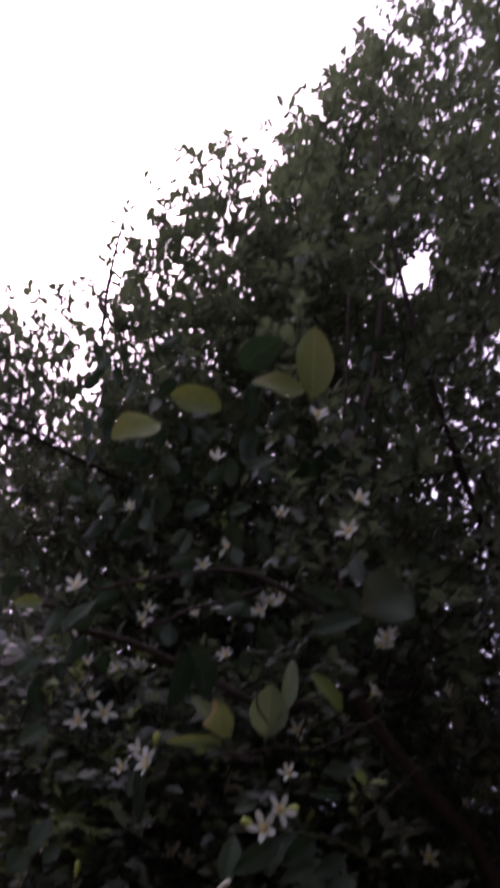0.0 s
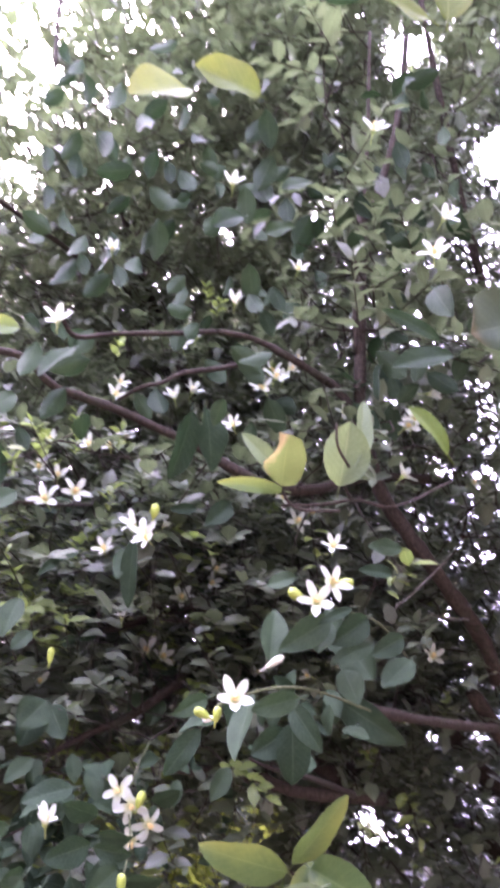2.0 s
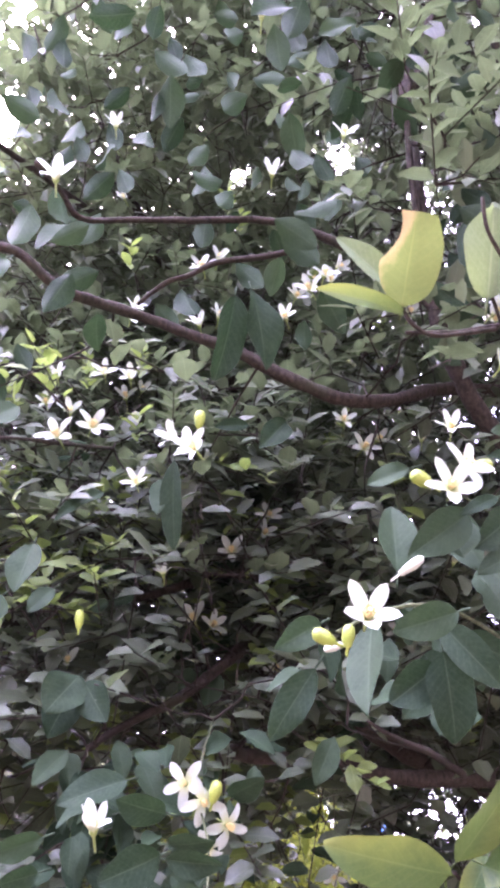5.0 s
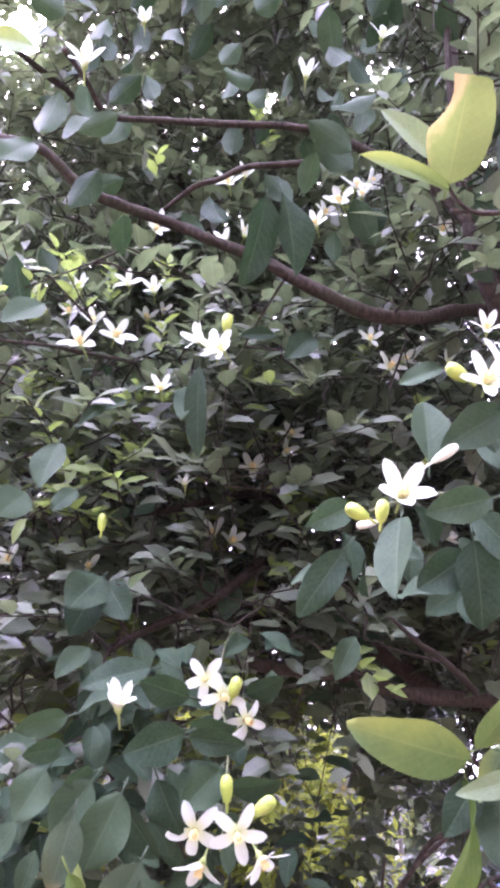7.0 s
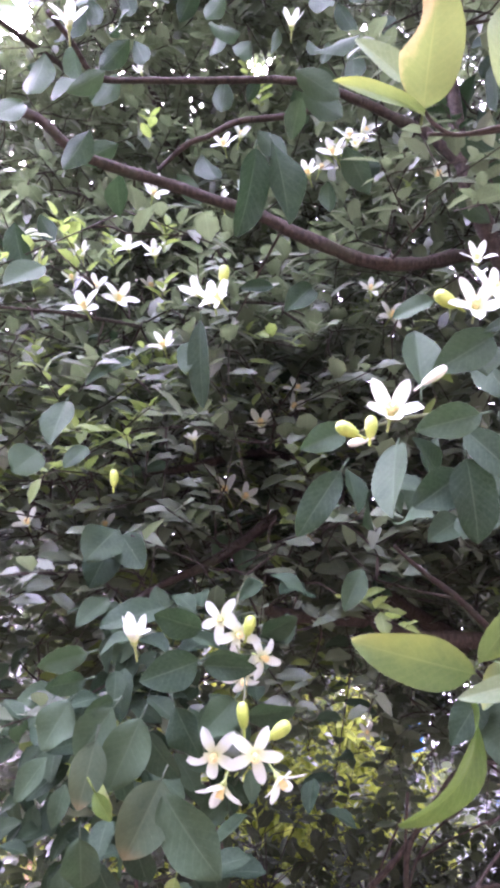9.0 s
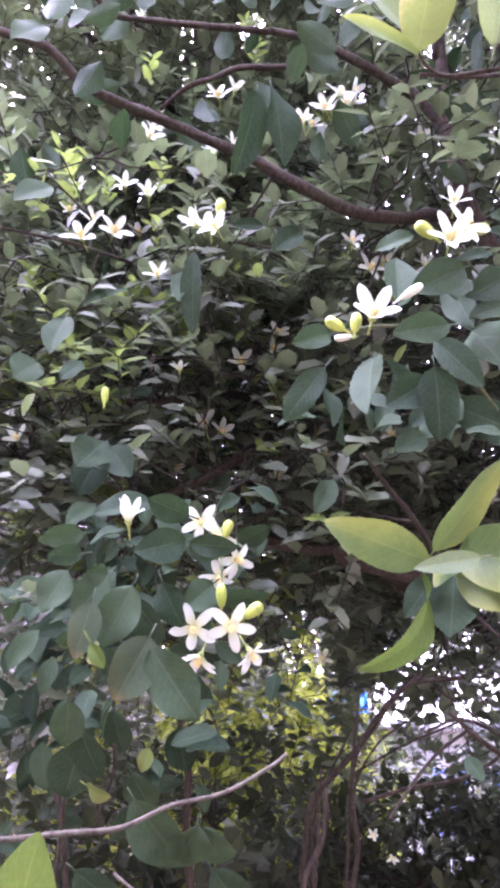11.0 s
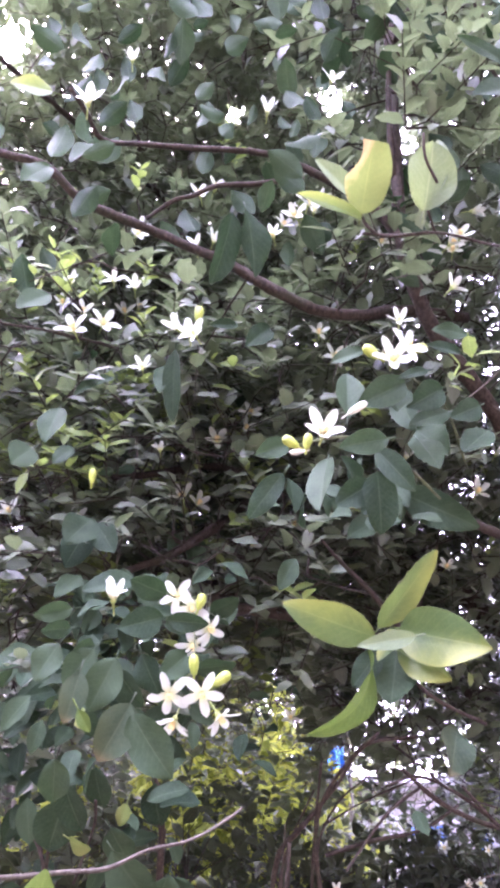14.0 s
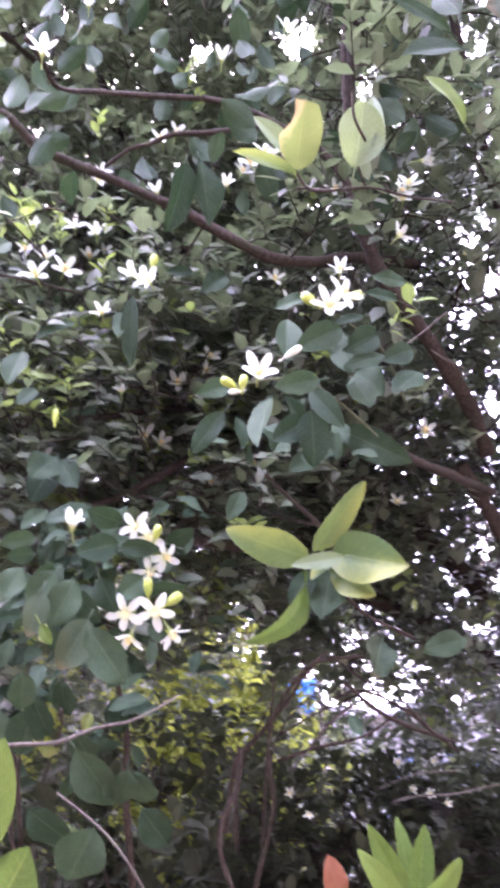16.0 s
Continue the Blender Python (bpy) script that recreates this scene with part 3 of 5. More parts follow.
# chinks of sky low in the skirt, and a row of them along the open side
GAPS += [(Vector(a), Vector(b), r) for a, b, r in (
    ((0.24, 2.00, 2.00), (0.84, 4.40, 2.36), 0.030), ((0.25, 2.00, 1.91), (0.86, 4.40, 2.12), 0.028), ((0.39, 2.00, 2.05), (1.24, 4.40, 2.51), 0.030), ((0.46, 2.00, 2.06), (1.45, 4.40, 2.54), 0.028))]
GAPS += [(Vector((0.552, 1.95, 2.306)).lerp((0.481, 1.95, 1.872), k / 5), Vector((1.716, 4.3, 3.231)).lerp((1.517, 4.3, 2.012), k / 5), 0.036) for k in range(6)]


def in_gap(p):
    ragged = 0.95 + 0.75 * noise.noise(p * 7.0) + 0.35 * noise.noise(p * 19.0)
    for a, b, r in GAPS:
        way = b - a
        t = max(0.0, min(1.0, (p - a).dot(way) / way.length_squared))
        if (p - a - way * t).length_squared < (r * ragged * (0.7 + 0.6 * t)) ** 2:
            return True
    return False


def in_crown(p):
    """True inside the crown or its added overhang: the crown rises to the right and to the back, is hollow in front
    below, and its skirt hangs above head height.
    """
    # unseen overhang at the right front, added to shade the leaves below
    if ((p.x - 1.5) / 0.95) ** 2 + ((p.y - 0.95) / 0.75) ** 2 + ((p.z - 3.9) / 1.0) ** 2 < 1 + 0.4 * noise.noise(p * 2.0):
        return True
    if p.x < -1.0:
        return False
    plan = ((p.x - 0.9) / 2.6) ** 2 + ((p.y - 2.75) / 1.75) ** 2
    if plan > 1:
        return False
    out = p.y - 0.27
    top = min(1.76 + out * float(np.interp((p.x - 0.12) / out, RISE_X, RISE_Z)), float(np.interp(p.x, CAP_X, CAP_Z)) - 0.5 * max(0.0, plan - 0.6))
    top += 0.22 * noise.noise(p * 2.4)
    low = 1.80 + 0.16 * noise.noise(p * 2.3 + Vector((7, 1, 3))) + (-0.12 if p.x > 0.66 and p.y > 2.3 else 0.05 if p.x > 0.2 and p.y > 2.3 else 0.14 if p.x > -0.05 else 0.06 if p.x > -0.2 else 0.0)
    front = float(np.interp(p.z, (2.25, 2.75), (1.88, 1.28)))
    if p.x < 0.1:
        front = max(front, float(np.interp(p.z, (2.45, 2.62, 3.05, 3.4), (1.68, 2.08, 2.08, 1.75))))
    if p.x > 0.12:
        front = max(front, float(np.interp(p.z, (2.0, 2.35), (2.4, 1.5))))
    if not (low < p.z < top and p.y > front + 0.12 * noise.noise(p * 3.1)):
        return False
    return not in_gap(p)


BLOOM_SPOTS, OPEN_POCKETS = [], []
PATH_SIDE = np.array((-0.08, 0.82, 1.70))


def in_pocket(p):
    """True in the open pocket before a blossom, on the side of the garden path."""
    away = np.array(p) - POCKETS
    along = (away * POCKET_WAYS).sum(1)
    off = (away ** 2).sum(1) - along ** 2
    return bool(((along > -0.03) & (along < 0.6) & (off < POCKET_SIZE)).any())


def grow_crown():
    rng = random.Random(11)
    spots = []
    tries = 0
    while len(spots) < 14700 and tries < 900000:
        tries += 1
        p = Vector((rng.uniform(-1.0, 3.3), rng.uniform(0.2, 4.5), rng.uniform(1.65, 6.2)))
        if p.x < 0.1 and p.z < 2.5 and rng.random() < 0.3 or p.x > 1.2 and rng.random() < 0.85 or p.y > 3.2 and rng.random() < 0.6 or p.z > 2.6 and rng.random() < (0.0 if p.x < 0.25 else 0.42 if p.z > 2.95 else 0.2) or not in_crown(p):
            continue
        if p.x > 0.05 and p.z > 2.4 and noise.noise(p * 2.6 + Vector((3, 9, 4))) < rng.uniform(-0.9, -0.25):
            continue
        spots.append(p)
    # the leafy shelf that juts out below the crown's open shoulder
    spots += [Vector((rng.uniform(-0.55, 0.12), rng.uniform(1.88, 2.3), rng.uniform(1.98, 2.47))) for k in range(330)]
    # dense inner foliage beside the leaning limb
    spots += [Vector((rng.uniform(0.22, 0.72), rng.uniform(2.15, 3.3), rng.uniform(1.85, 2.75))) for k in range(230)]
    limbs = np.array([tuple(p) for p in LIMB_POINTS])
    reach = [float(((limbs - np.array(p)) ** 2).sum(1).min()) for p in spots]
    nodes = np.vstack([limbs, np.zeros((len(spots), 3))])
    count = len(limbs)
    leaves, young, lines, radii, near = [], [], [], [], []
    for k in np.argsort(reach):
        p = spots[k]
        nearest = Vector(nodes[np.argmin(((nodes[:count] - np.array(p)) ** 2).sum(1))])
        nodes[count] = p
        count += 1
        away = p - nearest
        ahead = (away.normalized() * 0.7 + Vector((rng.gauss(0, 0.5), rng.gauss(0, 0.5) - 0.2, rng.gauss(0.05, 0.4)))).normalized()
        length = rng.uniform(0.08, 0.18)
        droop = rng.uniform(0.1, 0.5)
        mid = nearest.lerp(p, 0.55) + Vector((rng.gauss(0, 0.1), rng.gauss(0, 0.1), rng.gauss(0.05, 0.08))) * away.length
        tip = p + ahead * length + Vector((0, 0, -droop * length))
        lines.append([nearest, mid, p, tip])
        radii.append((0.0022 + 0.0012 * min(1.0, away.length), 0.0009))
        fresh = noise.noise(p * 2.1 + Vector((20, 0, 5))) > 0.30 and p.z < 2.45 and rng.random() < 0.3 or p.y < 2.5 and p.x < 0.02 and 1.95 < p.z < 2.45 and noise.noise(p * 7.0) > 0.06 and rng.random() < 0.5
        rows = spray(rng, p, ahead, length, rng.randint(9, 13), 0.038 if fresh else float(np.interp(p.y, (2.4, 3.4), (0.046, 0.060 if p.z > 2.25 else 0.048))), droop, *((1.15, 0.28, 0.20) if p.x < 0.1 and p.z < 2.5 else (0.72, 0.45, 0.27)))
        if p.y < 2.3 and -0.45 < p.x < 0.5 and p.z < 2.6 and len(near) < 170:
            near.extend(rows)
        elif fresh:
            young.extend(rows)
        else:
            leaves.extend(rows)
        if p.y < 2.5 and -0.75 < p.x < 0.65 and 2.08 < p.z < 3.3 and rng.random() < 0.05:
            BLOOM_SPOTS.append(tip + Vector((0, -0.02, 0.01)))
    leaves = [row for row in leaves if not in_gap(row[0] + row[1] * (row[3] * 0.5))]
    leaves, young, near = ([row for row in rows if not in_pocket(row[0] + row[1] * (row[3] * 0.5))] for rows in (leaves, young, near))
    on_tree(bulk_stems("brushwood", lines, radii, BARK["b"], tree, "thin brown twigs", 3))
    for name, rows, mat, label in (("foliage", leaves, CROWN, "dense dark green glossy leaves"), ("young_foliage", young, SPROUT, "fresh yellow-green young leaves")):
        on_tree(bulk_leaves(name, np.array([r[0] for r in rows]), np.array([r[1] for r in rows]), np.array([r[2] for r in rows]), np.array([r[3] for r in rows]), 0.52, mat, tree, label))
    return near


# ---- leaves, blossom and buds of the nearest sprays ----
leaf_rng = random.Random(5)


def hero_leaf(base, tip, width, roll, bend, kind):
    base, tip = Vector(base), Vector(tip)
    way = tip - base
    facing = Vector((0.0, -0.9, -0.35)) if kind != "u" else Vector((0.0, -0.9, -0.2))
    m = frame_at(base, way, facing) @ Matrix.Rotation(radians(roll), 4, "Y")
    verts, faces, uvs = blade(way.length / (0.80 if kind == "b" else 1.0), width, bend, kind, leaf_rng, 14, 4)
    ob = part("leaf", mesh_from("leaf", verts, faces, LEAF[kind], uvs), tree, LEAF_LABEL[kind])
    ob.matrix_basis = m
    return on_tree(ob)


LEAF_LABEL = {"d": "", "g": "fresh light green leaf", "y": "pale yellow-green leaf with yellow margin", "u": "pale leaf seen from beneath", "b": "bitten yellow leaf with brown edge",
              "p": "green leaf with yellowed margin and brown tip", "o": "withered orange leaf", "n": "olive green leaf"}


def petal_mesh(length, width, curl, rng):
    verts, faces, uvs, rows = [], [], [], []
    steps, half = 8, 2
    for i in range(steps + 1):
        u = i / steps
        w = 0.5 * width * (0.35 + 0.65 * math.sin(math.pi * min(1, u * 0.9 + 0.05)) ** 0.8) * (1 if u < 0.8 else math.sqrt(max(0.04, 1 - ((u - 0.8) / 0.2) ** 2)))
        a = curl * u
        y = length * (math.sin(a) / curl if abs(curl) > 0.05 else u)
        z = length * (math.cos(a) - 1) / curl if abs(curl) > 0.05 else 0.0
        row = []
        for j in range(-half, half + 1):
            v = j / half
            row.append(len(verts))
            verts.append((v * w, y, z + 0.22 * abs(v) * w + 0.0006 * math.sin(5 * u + v)))
            uvs.append((u, 0.5 + 0.5 * v))
        rows.append(row)
    for a, b in zip(rows, rows[1:]):
        for k in range(2 * half):
            faces.append((a[k], a[k + 1], b[k + 1], b[k]))
    return mesh_from("petal", verts, faces, PETAL, uvs)


PETALS = {"o": [petal_mesh(0.0235, 0.0102, c, leaf_rng) for c in (0.35, 0.6, 0.9)], "h": [petal_mesh(0.0245, 0.0100, c, leaf_rng) for c in (-0.25, 0.15, 0.5)]}


def stamen_mesh():
    """Ring of pale filaments with yellow anthers round a short pistil."""
    verts, faces = [], []
    for k in range(16):
        a = 2 * math.pi * k / 16
        out = Vector((math.cos(a), math.sin(a), 0))
        top = 0.0085 + 0.0012 * math.sin(3 * k)
        line = [out * 0.0014, out * 0.0020 + Vector((0, 0, top * 0.6)), out * 0.0029 + Vector((0, 0, top)), out * 0.0033 + Vector((0, 0, top + 0.0022))]
        for (p, q, r0, r1) in ((line[0], line[2], 0.00045, 0.0004), (line[2], line[3], 0.0009, 0.0006)):
            tv, tf = tube([p, q], r0, r1, 4, 0)
            base = len(verts)
            verts += tv
            faces += [tuple(i + base for i in f) for f in tf]
    tv, tf = tube([Vector((0, 0, 0)), Vector((0, 0, 0.007)), Vector((0, 0, 0.0095)), Vector((0, 0, 0.011))], 0.0016, 0.0017, 8, 0)
    base = len(verts)
    verts += tv
    faces += [tuple(i + base for i in f) for f in tf]
    return mesh_from("stamen", verts, faces, ANTHER)


def calyx_mesh():
    verts, faces = tube([Vector((0, 0, -0.020)), Vector((0, 0, -0.012)), Vector((0, 0, -0.006)), Vector((0, 0, -0.0032)), Vector((0, 0, -0.001)), Vector((0, 0, 0.0008))], 0.0010, 0.0010, 10, 0)
    for i, r in enumerate((0.9, 0.9, 1.1, 2.6, 3.6, 3.0)):
        for k in range(10):
            v = verts[i * 10 + k]
            verts[i * 10 + k] = Vector((v.x * r, v.y * r, v.z))
    return mesh_from("blossom", verts, faces, CALYX)


def bud_mesh(material):
    prof = [(-0.015, 0.0010), (-0.011, 0.0011), (-0.0085, 0.0012), (-0.0075, 0.0030), (-0.0055, 0.0036), (-0.0040, 0.0042), (-0.001, 0.0051), (0.002, 0.0054), (0.005, 0.0052), (0.0075, 0.0043), (0.009, 0.0028), (0.0096, 0.0010)]
    verts, faces = [], []
    for z, r in prof:
        for k in range(12):
            a = 2 * math.pi * k / 12
            seam = 1 - 0.06 * max(0.0, math.cos(5 * a)) * (1 if z > -0.004 else 0)
            verts.append((r * seam * math.cos(a), r * seam * math.sin(a), z))
    for i in range(len(prof) - 1):
        for k in range(12):
            faces.append((i * 12 + k, i * 12 + (k + 1) % 12, (i + 1) * 12 + (k + 1) % 12, (i + 1) * 12 + k))
    faces.append(tuple(range((len(prof) - 1) * 12, len(prof) * 12)))
    return mesh_from("bud", verts, faces, material)


STAMENS, CALYX_MESH, BUD_MESH, BUD_WHITE = stamen_mesh(), calyx_mesh(), bud_mesh(BUD), bud_mesh(PALE_BUD)


def facing_pose(centre, facing, spin):
    z = Vector(facing).normalized()
    return Matrix.Translation(centre) @ z.to_track_quat("Z", "Y").to_matrix().to_4x4() @ Matrix.Rotation(spin, 4, "Z")


OPENING = {"o": (4, 20), "m": (26, 46), "h": (40, 62), "c": (56, 74)}


def blossom(centre, facing, size, kind, spin=None):
    """Five white petals round yellow stamens; kind o is wide open, m less so, h half open, c hardly open."""
    OPEN_POCKETS.append((Vector(centre), 0.026 * size))
    ob = part("blossom", CALYX_MESH, tree)
    ob.matrix_basis = facing_pose(centre, facing, leaf_rng.uniform(0, 6.28) if spin is None else radians(spin)) @ Matrix.Diagonal((size, size, size, 1))
    on_tree(ob)
    for k in range(5):
        lift = radians(leaf_rng.uniform(*OPENING[kind]))
        m = Matrix.Rotation(2 * math.pi * k / 5 + leaf_rng.uniform(-0.12, 0.12), 4, "Z") @ Matrix.Translation((0, 0.0022, 0)) @ Matrix.Rotation(lift, 4, "X") @ Matrix.Rotation(leaf_rng.uniform(-0.2, 0.2), 4, "Y")
        p = part("petal", leaf_rng.choice(PETALS["h" if kind in "mhc" else "o"]), ob)
        p.matrix_basis = m
    part("stamen", STAMENS, ob, "ring of yellow stamens")
    return ob


def flower_bud(centre, facing, size, white=False, slim=1.0):
    ob = part("bud", BUD_WHITE if white else BUD_MESH, tree, "closed white flower bud" if white else "closed yellow-green flower bud")
    ob.matrix_basis = facing_pose(centre, facing, 0.0) @ Matrix.Diagonal((size * slim, size * slim, size * (1.7 if white else 1.0), 1))
    return on_tree(ob)


hero_leaf((-0.035, 1.430, 1.960), (-0.071, 1.410, 1.935), 0.021, 10, 0.1, "d")
hero_leaf((-0.146, 1.660, 1.838), (-0.103, 1.630, 1.839), 0.026, 10, 0.25, "d")
hero_leaf((-0.041, 1.430, 1.928), (-0.073, 1.440, 1.882), 0.024, 20, 0.1, "d")
hero_leaf((0.059, 1.410, 1.962), (0.008, 1.400, 1.944), 0.026, 0, 0.1, "d")
hero_leaf((0.053, 1.430, 1.960), (0.086, 1.420, 1.911), 0.026, 10, 0.2, "d")
hero_leaf((0.058, 1.450, 1.946), (0.063, 1.470, 1.885), 0.042, -10, 0.15, "d")
hero_leaf((0.055, 1.460, 1.938), (0.016, 1.460, 1.911), 0.032, 0, 0.1, "d")
hero_leaf((0.031, 1.450, 2.007), (0.038, 1.470, 2.076), 0.032, 10, 0.1, "d")
hero_leaf((0.104, 1.470, 2.070), (0.041, 1.450, 2.021), 0.035, 5, 0.1, "d")
hero_leaf((0.158, 1.500, 2.085), (0.106, 1.480, 2.042), 0.035, 0, 0.1, "d")
hero_leaf((0.164, 1.500, 2.054), (0.106, 1.480, 2.020), 0.024, 20, 0.1, "d")
hero_leaf((0.201, 1.500, 2.065), (0.155, 1.480, 2.033), 0.029, 0, 0.1, "d")
hero_leaf((0.130, 1.520, 2.026), (0.144, 1.500, 1.979), 0.033, 0, 0.2, "d")
hero_leaf((0.129, 1.460, 2.082), (0.084, 1.440, 2.053), 0.013, 20, 0.1, "d")
hero_leaf((0.223, 1.550, 2.206), (0.171, 1.540, 2.201), 0.024, 20, 0.2, "d")
hero_leaf((0.201, 1.530, 2.160), (0.148, 1.510, 2.152), 0.021, 20, 0.2, "d")
hero_leaf((0.088, 1.500, 1.921), (0.055, 1.480, 1.893), 0.037, 50, 0.1, "d")
hero_leaf((0.018, 1.500, 1.983), (-0.000, 1.460, 1.903), 0.037, 55, 0.1, "d")
hero_leaf((0.118, 1.550, 2.112), (0.133, 1.530, 2.043), 0.037, 40, 0.1, "d")
hero_leaf((0.068, 1.500, 2.131), (0.032, 1.520, 2.124), 0.024, 30, 0.1, "d")
hero_leaf((-0.007, 1.780, 2.370), (-0.048, 1.760, 2.311), 0.037, 0, 0.1, "d")
hero_leaf((-0.064, 1.720, 2.323), (-0.109, 1.710, 2.312), 0.019, 10, 0.1, "d")
hero_leaf((0.094, 1.500, 2.076), (0.090, 1.460, 2.025), 0.042, 10, 0.1, "d")
hero_leaf((0.216, 1.520, 2.044), (0.173, 1.500, 2.002), 0.035, 30, 0.1, "d")
hero_leaf((0.073, 1.560, 1.808), (-0.030, 1.518, 1.827), 0.042, -8, 0.12, "y")
hero_leaf((0.079, 1.560, 1.816), (0.128, 1.496, 1.884), 0.033, 12, 0.1, "y")
hero_leaf((0.096, 1.550, 1.814), (0.158, 1.460, 1.776), 0.056, -5, 0.1, "y")
hero_leaf((0.099, 1.500, 1.795), (0.037, 1.490, 1.780), 0.018, 0, 0.15, "u")
hero_leaf((0.098, 1.560, 1.794), (0.138, 1.520, 1.758), 0.032, 10, 0.1, "y")
hero_leaf((0.073, 1.550, 1.790), (-0.018, 1.500, 1.693), 0.034, -38, 0.95, "g")
hero_leaf((0.103, 1.580, 1.799), (0.083, 1.550, 1.737), 0.053, 30, 0.1, "d")
hero_leaf((0.160, 1.580, 1.721), (0.136, 1.550, 1.673), 0.041, 5, 0.05, "p")
hero_leaf((0.081, 1.570, 1.796), (0.047, 1.560, 1.755), 0.027, 25, 0.1, "d")
hero_leaf((0.107, 1.570, 1.821), (0.070, 1.540, 1.778), 0.022, 40, 0.1, "y")
hero_leaf((0.021, 1.315, 2.157), (0.018, 1.245, 2.180), 0.043, -12, 0.15, "b")
hero_leaf((0.017, 1.310, 2.171), (-0.026, 1.297, 2.209), 0.022, 10, 0.1, "u")
hero_leaf((0.024, 1.315, 2.153), (-0.051, 1.272, 2.132), 0.017, 15, 0.15, "y")
hero_leaf((0.082, 1.304, 2.159), (0.088, 1.274, 2.222), 0.053, 5, 0.1, "u")
hero_leaf((0.086, 1.306, 2.170), (0.102, 1.285, 2.209), 0.024, -30, 0.1, "u")
hero_leaf((0.218, 1.290, 2.344), (0.138, 1.280, 2.305), 0.034, 30, 0.20, "d")
hero_leaf((0.210, 1.310, 2.466), (0.224, 1.290, 2.402), 0.036, 40, 0.20, "d")
hero_leaf((0.184, 1.250, 2.179), (0.138, 1.240, 2.227), 0.024, 30, 0.45, "g")
hero_leaf((0.105, 1.310, 2.196), (0.115, 1.320, 2.284), 0.026, 30, 0.1, "u")
hero_leaf((-0.043, 1.320, 2.572), (-0.084, 1.310, 2.530), 0.034, 15, 0.30, "d")
hero_leaf((-0.009, 1.350, 2.574), (0.033, 1.340, 2.586), 0.026, -15, 0.30, "d")
hero_leaf((0.067, 1.400, 2.757), (0.012, 1.360, 2.681), 0.027, 20, 0.2, "d")
hero_leaf((0.201, 1.280, 2.355), (0.124, 1.260, 2.375), 0.020, 10, 0.15, "d")
hero_leaf((0.286, 1.240, 2.359), (0.210, 1.220, 2.317), 0.090, 20, 0.1, "p")
hero_leaf((-0.034, 1.250, 2.739), (-0.128, 1.220, 2.738), 0.066, 15, 0.1, "n")
hero_leaf((-0.130, 1.190, 2.642), (-0.192, 1.160, 2.571), 0.067, 10, 0.15, "n")
hero_leaf((0.130, 1.000, 2.517), (0.131, 0.980, 2.648), 0.059, 20, 0.1, "n")
hero_leaf((0.121, 1.020, 2.552), (0.043, 1.000, 2.547), 0.053, 20, 0.1, "n")
hero_leaf((0.014, 1.060, 2.647), (0.082, 1.030, 2.682), 0.051, 25, 0.1, "d")
hero_leaf((-0.146, 1.600, 1.856), (-0.186, 1.580, 1.865), 0.029, -10, 0.1, "d")
hero_leaf((-0.148, 1.580, 1.825), (-0.193, 1.560, 1.806), 0.032, 0, 0.1, "d")
hero_leaf((-0.144, 1.580, 1.822), (-0.099, 1.570, 1.817), 0.022, 0, 0.15, "d")
hero_leaf((-0.226, 1.570, 1.764), (-0.237, 1.575, 1.715), 0.028, -10, 0.15, "p")
hero_leaf((-0.216, 1.580, 1.789), (-0.243, 1.585, 1.752), 0.032, 10, 0.1, "d")
hero_leaf((-0.193, 1.580, 1.781), (-0.216, 1.585, 1.728), 0.038, 0, 0.1, "d")
hero_leaf((-0.174, 1.570, 1.735), (-0.201, 1.575, 1.682), 0.043, -10, 0.1, "p")
hero_leaf((-0.172, 1.570, 1.725), (-0.128, 1.575, 1.667), 0.043, 10, 0.15, "d")
hero_leaf((-0.119, 1.660, 1.805), (-0.148, 1.640, 1.773), 0.033, 0, 0.1, "d")
hero_leaf((-0.109, 1.680, 1.793), (-0.062, 1.660, 1.797), 0.027, 20, 0.1, "d")
hero_leaf((-0.087, 1.800, 1.894), (-0.049, 1.780, 1.909), 0.032, 20, 0.1, "d")
hero_leaf((-0.248, 1.620, 1.841), (-0.286, 1.600, 1.827), 0.023, 0, 0.1, "d")
hero_leaf((-0.244, 1.600, 1.815), (-0.272, 1.580, 1.806), 0.021, 0, 0.1, "d")
hero_leaf((-0.217, 1.590, 1.796), (-0.236, 1.570, 1.786), 0.018, 0, 0.1, "d")
hero_leaf((-0.185, 1.660, 1.891), (-0.243, 1.640, 1.868), 0.034, 40, 0.1, "d")
hero_leaf((-0.224, 1.570, 1.728), (-0.211, 1.575, 1.708), 0.013, 0, 0.1, "g")
hero_leaf((-0.192, 1.600, 1.773), (-0.162, 1.605, 1.738), 0.034, 25, 0.1, "d")
hero_leaf((-0.255, 1.600, 1.798), (-0.276, 1.605, 1.760), 0.035, 20, 0.1, "d")
hero_leaf((-0.169, 1.620, 1.795), (-0.147, 1.625, 1.754), 0.035, 30, 0.1, "d")
hero_leaf((-0.273, 1.860, 2.029), (-0.296, 1.840, 1.961), 0.047, 0, 0.1, "d")
hero_leaf((-0.260, 1.800, 2.022), (-0.290, 1.780, 1.977), 0.053, 10, 0.1, "d")
hero_leaf((-0.253, 1.800, 2.015), (-0.222, 1.780, 1.966), 0.040, 0, 0.1, "d")
hero_leaf((-0.123, 2.050, 2.093), (-0.153, 2.030, 2.060), 0.040, 0, 0.1, "d")
hero_leaf((-0.105, 2.050, 2.098), (-0.110, 2.030, 2.037), 0.043, 0, 0.1, "d")
hero_leaf((-0.190, 1.320, 1.501), (-0.184, 1.310, 1.530), 0.026, 10, 0.1, "g")
hero_leaf((0.091, 1.340, 1.486), (0.056, 1.320, 1.545), 0.018, 0, 0.15, "g")
